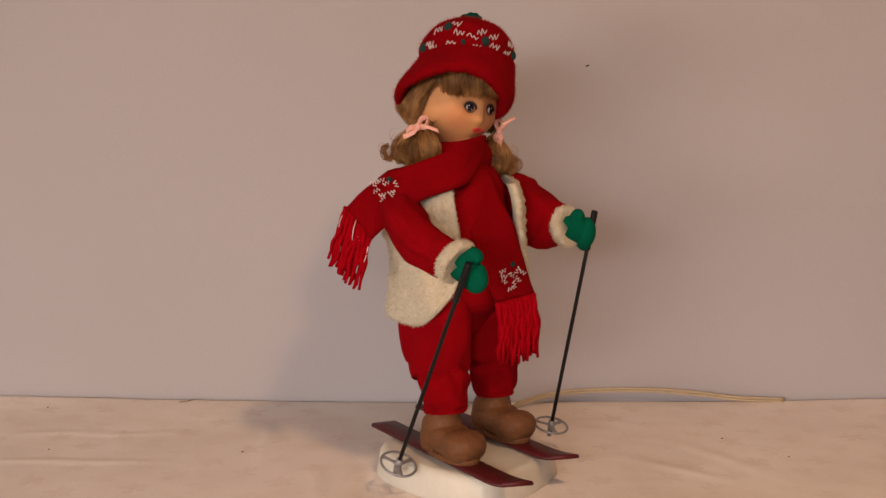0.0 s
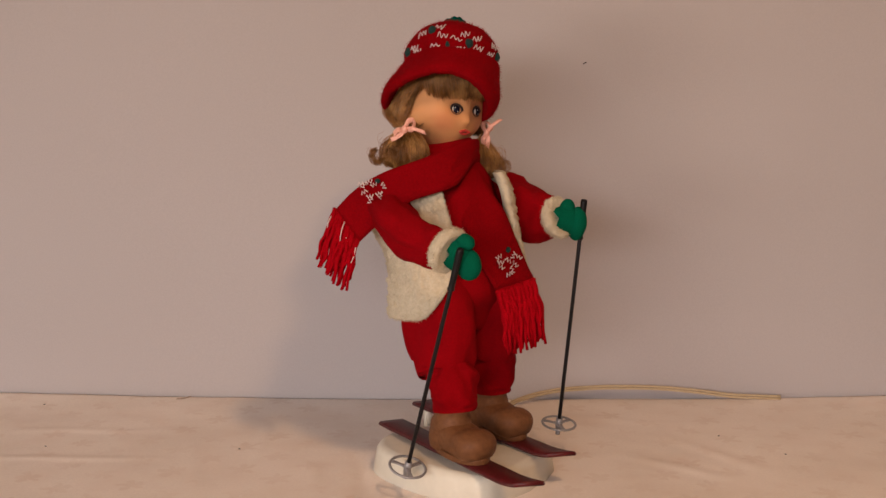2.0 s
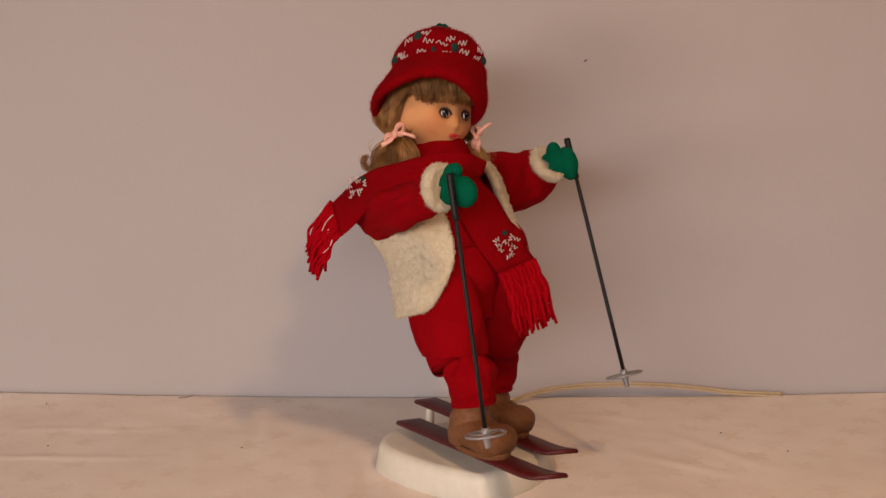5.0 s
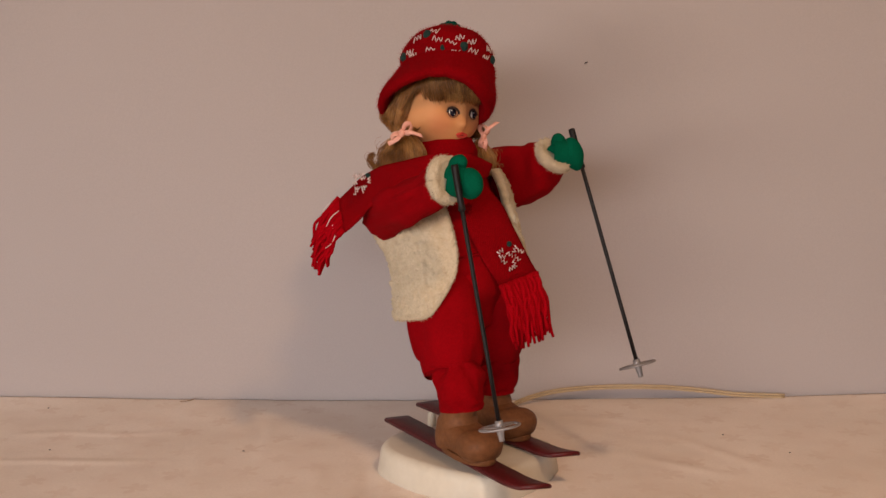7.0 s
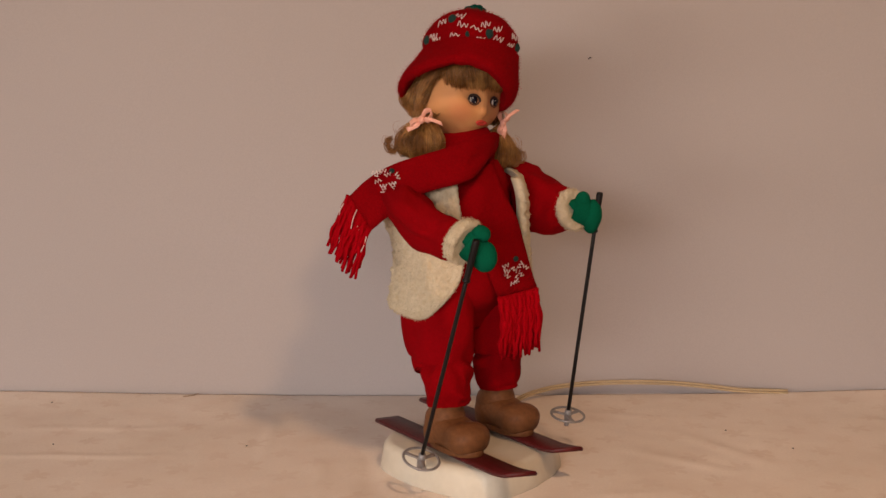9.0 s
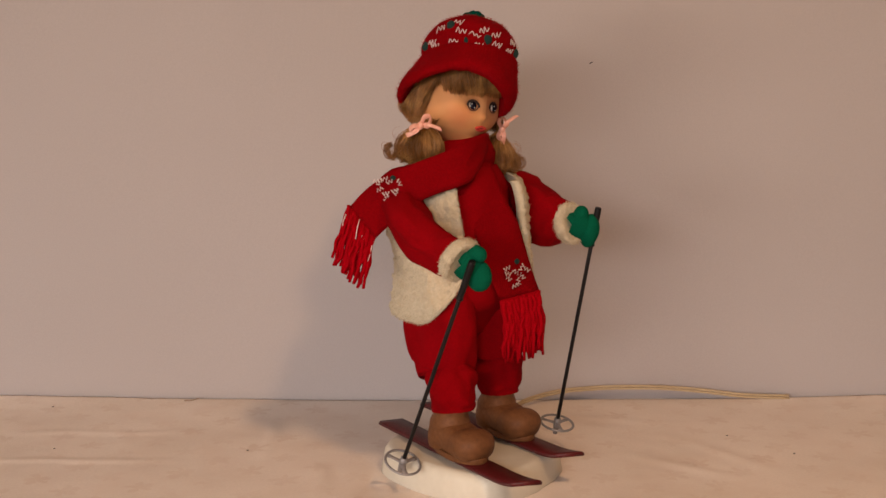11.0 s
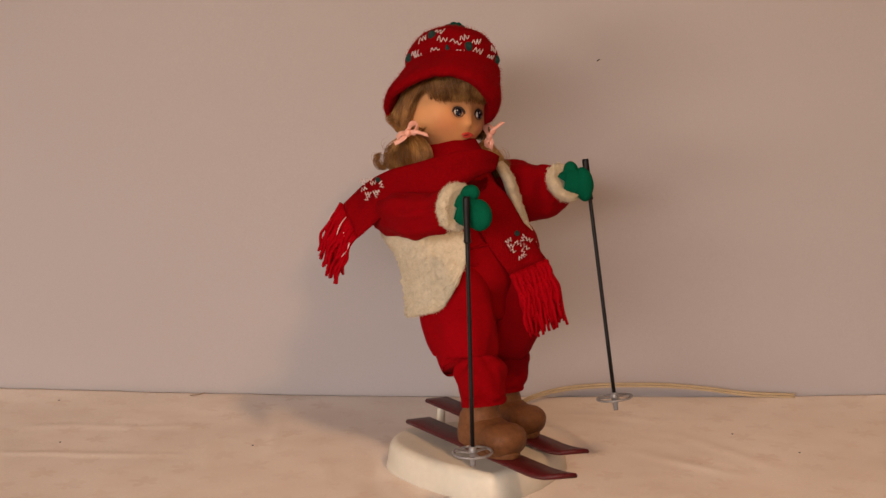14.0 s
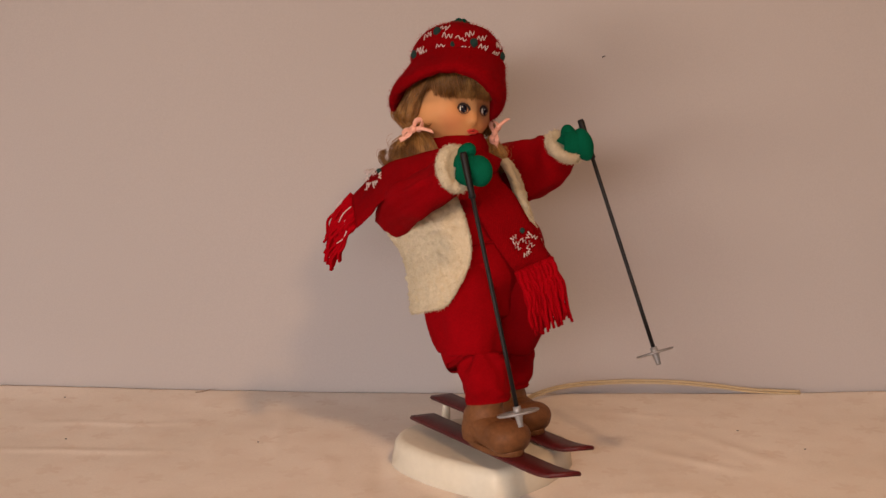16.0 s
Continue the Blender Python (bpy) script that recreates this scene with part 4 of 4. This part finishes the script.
def build_face(bm):
    """Skin, eyes and lips; the head leans a little to its left."""
    ball(bm, HEAD, (0.054, 0.052, 0.060), 72, 64, 0, shape=face_shape)
    loft(bm, [(0.015, 0, 0.36, 0.024, 0.024), (0.018, 0, 0.39, 0.02, 0.02), (0.02, 0, 0.42, 0.021, 0.021)], n=20)
    for s in (-1, 1):
        ear = HEAD + Vector((0.004, s * 0.0525, -0.008))
        ball(bm, ear, (0.008, 0.0035, 0.011), 14, 10, 0)
        cy, cz = s * 0.0170 + 0.0015, -0.0102
        c = on_face(cy, cz, -0.0022)
        turn = Euler((0, 0, radians(s * 20))).to_matrix()
        ball(bm, c, (0.0040, 0.0066, 0.0057), 24, 16, 2, turn)
        ball(bm, c + turn @ Vector((0.0014, 0.0010, 0.0002)), (0.0037, 0.0051, 0.0055), 22, 14, 3, turn)
        # two tiny white beads on the iris stand in for glints of light
        ball(bm, c + turn @ Vector((0.0049, -0.0014, 0.0024)), (0.0004, 0.0007, 0.0008), 10, 8, 2, turn)
        ball(bm, c + turn @ Vector((0.0049, 0.0022, -0.0022)), (0.0004, 0.0006, 0.0005), 8, 6, 2, turn)
        # vinyl lids close round the eye, with a painted lash line
        for k in range(3):
            lid = [on_face(cy + s * (0.0068 + 0.0006 * k) * math.cos(w), cz + (0.0054 + 0.0007 * k) * math.sin(w) + 0.0006 * math.cos(w), 0.0009 - 0.0001 * k) for w in [math.pi * (-0.04 + 1.08 * i / 10) for i in range(11)]]
            tube(bm, lid, 0.0009, 5, 2, 4)
        low = [on_face(cy + s * 0.0067 * math.cos(w), cz - 0.0057 * math.sin(w), 0.0006) for w in [math.pi * (0.02 + 0.96 * i / 10) for i in range(11)]]
        tube(bm, low, 0.0006, 5, 2, 4)
        for k in range(9):
            w = math.pi * (0.03 + 0.62 * k / 8)
            a = on_face(cy + s * 0.0075 * math.cos(w), cz + 0.0064 * math.sin(w), 0.0010)
            tube(bm, [a, a + Vector((0.0016, s * 0.0012 * math.cos(w), 0.0012 + 0.0010 * math.sin(w)))], 0.0003, 4, 1, 4, end=0.0001)
    my = 0.0045
    for s in (-1, 1):
        ball(bm, on_face(my + s * 0.0042, -0.0350, 0.0000), (0.0018, 0.0068, 0.0020), 14, 8, 5, Euler((radians(-s * 16), 0, 0)).to_matrix())
    ball(bm, on_face(my, -0.0378, 0.0000), (0.0020, 0.0076, 0.0024), 16, 10, 5)
    tube(bm, [on_face(my + 0.0078 * q, -0.0363 + 0.0006 * q * q, 0.0013 - 0.0010 * q * q) for q in (-1, -0.5, 0, 0.5, 1)], 0.00025, 5, 2, 4)
    lean = Matrix.Rotation(radians(-6), 3, Vector((1, 0, 0)))
    for v in bm.verts:
        v.co = HEAD + lean @ (v.co - HEAD)


def build_doll():
    rng = random.Random(11)
    bm = bmesh.new()
    mats = [SKIN, HAIR, EYE_WHITE_GLINT, EYE_DARK, LASH, LIP]
    build_face(bm)
    # a cap of hair with the face left free
    rings = []
    for i in range(18):
        p = math.pi * (0.03 + 0.53 * i / 17)
        ring = []
        for k in range(49):
            w = radians(96 + 168 * k / 48)
            r = 1.04 + 0.025 * noise.noise((k * 0.35, i * 0.1, 4))
            ring.append(HEAD + Vector((0.054 * r * math.sin(p) * math.cos(w), 0.052 * r * math.sin(p) * math.sin(w), 0.060 * r * math.cos(p))))
        rings.append(ring)
    skin_rings(bm, rings, False, 1, closed=False)
    rings = []
    for i in range(9):
        p = math.pi * (0.14 + 0.24 * i / 8)
        bulge = 1.03 + 0.11 * math.sin(math.pi * (0.15 + 0.7 * i / 8))
        rings.append([HEAD + Vector((0.054 * bulge * math.sin(p) * math.cos(w), 0.052 * bulge * math.sin(p) * math.sin(w), 0.059 * bulge * math.cos(p)))
                      for w in [radians(-66 + 132 * k / 30) for k in range(31)]])
    skin_rings(bm, rings, False, 1, closed=False)

    def on_head(p, w, grow, drop=0.0):
        return HEAD + Vector((0.054 * grow * math.sin(p) * math.cos(w), 0.052 * grow * math.sin(p) * math.sin(w), 0.060 * grow * math.cos(p) - drop))
    # the fringe: full, puffed out under the hat and turned in at the ends
    for k in range(64):
        deg = -70 + 134 * k / 63 + rng.uniform(-1.5, 1.5)
        w = radians(deg)
        rise = max(0.0, (-deg - 50) / 26) ** 1.3
        end = 0.490 + 0.0015 * (deg + 20) / 10 - 0.095 * rise + rng.uniform(-0.020, 0.012)
        for layer in (0, 1):
            guide = []
            for i in range(7):
                f = i / 6
                p = math.pi * (0.16 + (end - 0.012 * layer - 0.16) * f)
                grow = 1.05 + (0.23 - 0.05 * layer) * math.sin(math.pi * (0.10 + 0.80 * f)) ** 1.2 + rng.uniform(-0.008, 0.008)
                guide.append(on_head(p, w + 0.16 * f ** 1.5 - 0.20 * min(1.0, rise) * f, grow))
            lock_of_hair(bm, guide, 20, 0.0058, rng, 0.00040, tip=0.8)
    for s in (-1, 1):
        knot = Vector((0.036, -0.064, 0.432)) if s < 0 else Vector((0.046, 0.056, 0.424))
        # swept back from the temple over the ear, in loose waves down to the ribbon
        for k in range(46):
            q = (k % 23) / 22
            layer = k // 23
            wave = 0.0040 * math.sin(k * 2.1)
            a = HEAD + Vector((0.034 - 0.060 * q, s * (0.043 - 0.004 * q + 0.004 * layer), 0.036 - 0.004 * q))
            b = HEAD + Vector((0.020 - 0.046 * q, s * (0.057 + 0.003 * layer), 0.014 - 0.004 * q))
            c = HEAD + Vector((0.010 - 0.034 * q + wave, s * (0.060 + 0.005 * layer), -0.009 - 0.002 * q))
            d = c.lerp(knot, 0.55) + Vector((-0.003 - wave * 1.2, s * 0.004, 0.0))
            guide = [a, a.lerp(b, 0.5) + Vector((0.002 + wave * 0.5, s * 0.003, 0.0)), b + Vector((-wave, 0, 0)), c, d, knot + Vector((-0.008 * q, s * 0.002, 0.002))]
            lock_of_hair(bm, guide, 22, 0.0050, rng, 0.00042, tip=0.5)
        for k in range(22):
            w = radians(s * (112 + 64 * k / 21))
            guide = [on_head(math.pi * 0.22, w, 1.06), on_head(math.pi * 0.36, w, 1.09), on_head(math.pi * 0.48, w, 1.10), on_head(math.pi * 0.58, w - s * 0.3, 1.08), on_head(math.pi * 0.63, w - s * 0.8, 1.10),
                     knot + Vector((-0.010, 0, 0))]
            lock_of_hair(bm, guide, 12, 0.0055, rng, 0.0005)
        # the bunch: a short round fall of curls, some turned under and some flicked out
        # out and front follow the camera's axes; each bunch is shaped to its view
        out = Vector((-0.67, -0.74, 0)) if s < 0 else Vector((0.67, 0.74, 0))
        front = Vector((0.74, -0.67, 0))
        mid = knot + (out * -0.001 if s < 0 else out * -0.004 + Vector((0, 0, -0.010)))
        size = 0.92 if s < 0 else 0.72
        loft(bm, [(*knot, 0.006, 0.006), (*(mid + Vector((0, 0, -0.010))), 0.012, 0.010), (*(mid + Vector((0, 0, -0.022))), 0.015, 0.013), (*(mid + Vector((0, 0, -0.032))), 0.014, 0.011), (*(mid + Vector((0, 0, -0.037))), 0.004, 0.004)],
             tuple(out), 18, 4, mat=1)
        for k in range(84):
            w = 6.283 * k / 84 * 5 + rng.uniform(-0.2, 0.2)
            far = rng.uniform(0.62, 1.0)
            e = out * math.cos(w) * (1.22 if math.cos(w) > 0 else 0.85) + front * math.sin(w) * 0.85
            low = rng.uniform(-0.004, 0.004)
            sway = Vector((rng.uniform(-0.002, 0.002), rng.uniform(-0.002, 0.002), 0))

            def at(r, z):
                return mid + e * (r * far * size) + sway + Vector((0, 0, z + low))
            guide = [knot + e * 0.002, knot.lerp(at(0.016, -0.004), 0.8), at(0.025, -0.013), at(0.029, -0.024)]
            if math.cos(w) > 0.25 and k % 3 == 0:
                guide += [at(0.032, -0.033), at(0.038, -0.036), at(0.043, -0.030), at(0.042, -0.022), at(0.037, -0.021)]
            else:
                guide += [at(0.026, -0.034), at(0.019, -0.039), at(0.012, -0.036), at(0.011, -0.029), at(0.016, -0.026)]
            lock_of_hair(bm, guide, 20, 0.0046, rng, 0.00034, tip=1.0)
        # stray hairs
        for k in range(26):
            w = rng.uniform(-1.2, 1.2)
            e = out * math.cos(w) + front * math.sin(w)
            c = mid + e * size * rng.uniform(0.026, 0.036) + Vector((0, 0, rng.uniform(-0.030, -0.006)))
            R0, w0 = rng.uniform(0.005, 0.010), rng.uniform(2.0, 4.4)
            strand_of_hair(bm, [c + e * math.cos(w0 + q) * R0 + Vector((0, 0, math.sin(w0 + q) * R0)) for q in (0, 0.8, 1.6, 2.4, 3.2, 4.0)], 0.0003, 1)
    doll = tagged(part("doll", bm, mats), "vinyl doll head with brown bunches, dark eyes and red lips", "doll")
    goes(doll, head_pose)


def build_bow(s):
    bow = thing("hair_ribbon", "pink satin ribbon tied in a bow round a bunch of hair", "ribbon", "hair ribbons")
    if s < 0:
        c, along, up = Vector((0.055, -0.083, 0.437)), Vector((0.62, 0.60, 0.40)).normalized(), Vector((-0.35, -0.2, 0.9)).normalized()
    else:
        c, along, up = Vector((0.053, 0.054, 0.429)), Vector((0.16, 0.14, 0.95)).normalized(), Vector((-0.68, -0.66, 0.2)).normalized()
    out = along.cross(up).normalized()
    if out.dot(Vector((0.7, -0.7, 0))) < 0:
        out = -out
    for k, (d, drop) in enumerate(((1, 0.002), (-1, -0.002))):
        bm = bmesh.new()
        pts = [c + out * 0.004, c + along * d * 0.008 + up * (0.0045 + drop) + out * 0.007, c + along * d * 0.0148 + up * (0.002 + drop) + out * 0.004,
               c + along * d * 0.008 - up * 0.004 + out * 0.006, c + out * 0.004]
        band(bm, [(*p, *(up * 0.003 + out * 0.002 * d)) for p in pts], 0.0009, 4, 0.0004, seed=k)
        part("loop", bm, RIBBON, bow)
        bm = bmesh.new()
        pts = [c + out * 0.004, c + along * d * 0.0095 - up * 0.004 + out * 0.006, c + along * d * 0.0205 - up * (0.004 + 0.010 * (d > 0)) + out * 0.004]
        band(bm, [(*p, *(up * 0.0028)) for p in pts], 0.0009, 4, 0.0005, seed=5 + k)
        part("end", bm, RIBBON, bow)
    bm = bmesh.new()
    ball(bm, c + out * 0.005, (0.004, 0.004, 0.005), 12, 8)
    part("knot", bm, RIBBON, bow)
    goes(bow, head_pose)


HAT_AT = Vector((0.048, -0.001, 0.5105))
HAT_TURN = Matrix.Rotation(radians(20), 3, Vector((-0.76, -0.65, 0)))
HAT_PROFILE = smooth_path([(0.0, 0.0545), (0.012, 0.0570), (0.026, 0.0548), (0.038, 0.0465), (0.047, 0.034), (0.0535, 0.018), (0.056, 0.003)], 6)


def hat_point(w, s, grow=0.0):
    """A point of the hat's crown: angle w, s from 0 at the turn-up to 1 at the top."""
    h, r = HAT_PROFILE[min(len(HAT_PROFILE) - 1, max(0, int(round(s * (len(HAT_PROFILE) - 1)))))]
    dent = 0.004 * noise.noise((math.cos(w) * 1.6, math.sin(w) * 1.6, s * 3)) * (1 - s)
    return HAT_AT + HAT_TURN @ Vector(((r + dent + grow) * math.cos(w), (r + dent + grow) * math.sin(w), h + dent + grow * s))


def build_hat():
    hat = thing("knit_hat", "red knitted hat with a rolled ribbed brim and green pompom", "hat")
    bm = bmesh.new()
    skin_rings(bm, [[hat_point(2 * math.pi * k / 48, j / 20) for k in range(48)] for j in range(21)])
    crown = part("crown", bm, RED_KNIT, hat)
    bm = bmesh.new()
    rings = []
    prof = smooth_path([(0.052, -0.003), (0.0572, 0.0035), (0.0608, -0.004), (0.0662, -0.017), (0.0718, -0.029), (0.0748, -0.039), (0.0722, -0.0480), (0.0650, -0.0490), (0.059, -0.038), (0.054, -0.02)], 4)
    for r, h in prof:
        ring = []
        for k in range(384):
            w = 2 * math.pi * k / 384
            rib = 0.00035 * math.cos(w * 96) * max(0.0, 1 + h / 0.03)
            tuck = 0.007 * max(0.0, math.cos(w - 0.84)) ** 3 * max(0.0, min(1.0, -h / 0.05))
            sag = 0.006 * noise.noise((math.cos(w) * 1.4, math.sin(w) * 1.4, 8)) + 0.002 * noise.noise((math.cos(w) * 5, math.sin(w) * 5, 3))
            k_low = max(0.0, min(1.0, -h / 0.05))
            lift = 0.016 * max(0.0, math.cos(w + 0.60)) ** 1.5 * k_low - 0.006 * math.cos(w - 0.84) * k_low - 0.010 * max(0.0, math.cos(w + 2.30)) ** 2 * k_low
            ring.append(HAT_AT + HAT_TURN @ Vector(((r + rib - tuck + sag * 0.3) * math.cos(w) - 0.008 * k_low, (r + rib - tuck + sag * 0.3) * math.sin(w) - 0.009 * k_low, h + lift + sag * k_low)))
        rings.append(ring)
    skin_rings(bm, rings, cap=False)
    brim = part("brim", bm, RED_KNIT, hat, "rolled ribbed red brim")
    rng = random.Random(3)
    # flowers: a dark green knot, and white stitches beside it (angle and height on the crown)
    for (deg, high), stitches in (((-69, 0.36), ((-59, 0.40), (-54, 0.25), (-83, 0.33))), ((-109, 0.08), ((-97, 0.18), (-91, 0.04))), ((-48, 0.07), ((-63, 0.05), (-32, 0.06), (-37, 0.22))),
                                  ((-20, 0.19), ((-26, 0.31), (-10, 0.26), (-7, 0.13))), ((33, 0.13), ((15, 0.11), (22, 0.26), (44, 0.24))), ((75, 0.36), ((65, 0.40), (88, 0.28))),
                                  ((112, 0.10), ((100, 0.16), (124, 0.18))), ((155, 0.33), ((145, 0.40), (165, 0.25))), ((-150, 0.22), ((-138, 0.30), (-162, 0.12)))):
        w = radians(deg)
        for d, h in stitches:
            a = radians(d)
            right = (hat_point(a + 0.1, h) - hat_point(a - 0.1, h)).normalized()
            up = (hat_point(a, min(1, h + 0.08)) - hat_point(a, max(0, h - 0.08))).normalized()
            face = right.cross(up).normalized()
            bm = bmesh.new()
            tilt = rng.uniform(-0.35, 0.35)
            u, v = right * math.cos(tilt) + up * math.sin(tilt), up * math.cos(tilt) - right * math.sin(tilt)
            flat = 0.5 if deg == -48 else 1.0
            pts = []
            for k in range(6):
                pts.append(hat_point(a, max(h, 0.09)) + u * ((k - 2.5) * 0.0026 + rng.uniform(-0.0009, 0.0009)) + v * (0.0042 if k % 2 else -0.0036) * flat * rng.uniform(0.35, 1.25) + face * (0.0009 if k % 2 else 0.0002))
            tube(bm, pts, 0.00058, 5, 3)
            part("embroidery", bm, WHITE_YARN, crown, "white stitched flower")
        bm = bmesh.new()
        size = 0.55 if deg == -48 else 1.0
        ball(bm, hat_point(w, max(high, 0.12), -0.0010), (0.0052 * size, 0.0052 * size, 0.0060 * size), 12, 10)
        crumple(bm, 0.0012, 300)
        part("knot", bm, GREEN_YARN, crown, "dark green yarn knot")
    # loose wool fibres that stand off the knit
    bm = bmesh.new()
    for k in range(1500):
        w, h = rng.uniform(0, 6.283), rng.random() ** 0.8 * 0.95
        fibre(bm, hat_point(w, h), hat_point(w, h, 0.004) - hat_point(w, h), rng, 0.0045)
    part("fuzz", bm, RED_YARN, crown, "loose red wool fibres")
    bm = bmesh.new()
    for k in range(1700):
        ring = rings[rng.randrange(6, 30)]
        p = ring[rng.randrange(len(ring))]
        fibre(bm, p, p - HAT_AT - HAT_TURN @ Vector((-0.008, -0.009, -0.025)), rng, 0.0045)
    part("fuzz", bm, RED_YARN, brim, "loose red wool fibres")
    bm = bmesh.new()
    top = hat_point(0, 1.0)
    ball(bm, top + Vector((0, 0, 0.0)), (0.0155, 0.0155, 0.009), 24, 16)
    crumple(bm, 0.004, 160)
    part("pompom", bm, GREEN_WOOL, hat, "flat green wool pompom")
    goes(hat, head_pose)


build_room()
build_table()
build_cloth()
build_cord()
build_specks()
build_base()
build_ski(right_foot_pose)
build_ski(left_foot_pose)
build_boot(right_foot_pose, 0.001)
build_boot(left_foot_pose, 0.011)
build_trousers()
build_jacket()
build_vest()
build_scarf()
build_mitten(right_arm_pose, ((0.186, -0.109, 0.281), (0.0165, 0.012, 0.0175), 30), ((0.187, -0.114, 0.307), (0.014, 0.009, 0.0095), 10), (0.172, -0.119, 0.296))
build_mitten(left_arm_pose, ((0.155, 0.108, 0.307), (0.0125, 0.012, 0.022), 10), ((0.1475, 0.098, 0.3235), (0.0100, 0.010, 0.0160), 25), (0.140, 0.092, 0.316))
build_pole(right_arm_pose, (0.1925, -0.128, 0.295), (0.079, -0.1235, 0.037))
build_pole(left_arm_pose, (0.164, 0.112, 0.330), (0.098, 0.123, 0.041))
build_doll()
build_bow(-1)
build_bow(1)
build_hat()


def motions():
    """Key everything that the mechanism moves; parts in the space of their thing."""
    for ob, where, above in KEYED:
        rows = []
        for i, t in enumerate(TIMES):
            m = where(i)
            rows.append((t, above(i).inverted() @ m if above else m))
        walk(ob, rows)


motions()
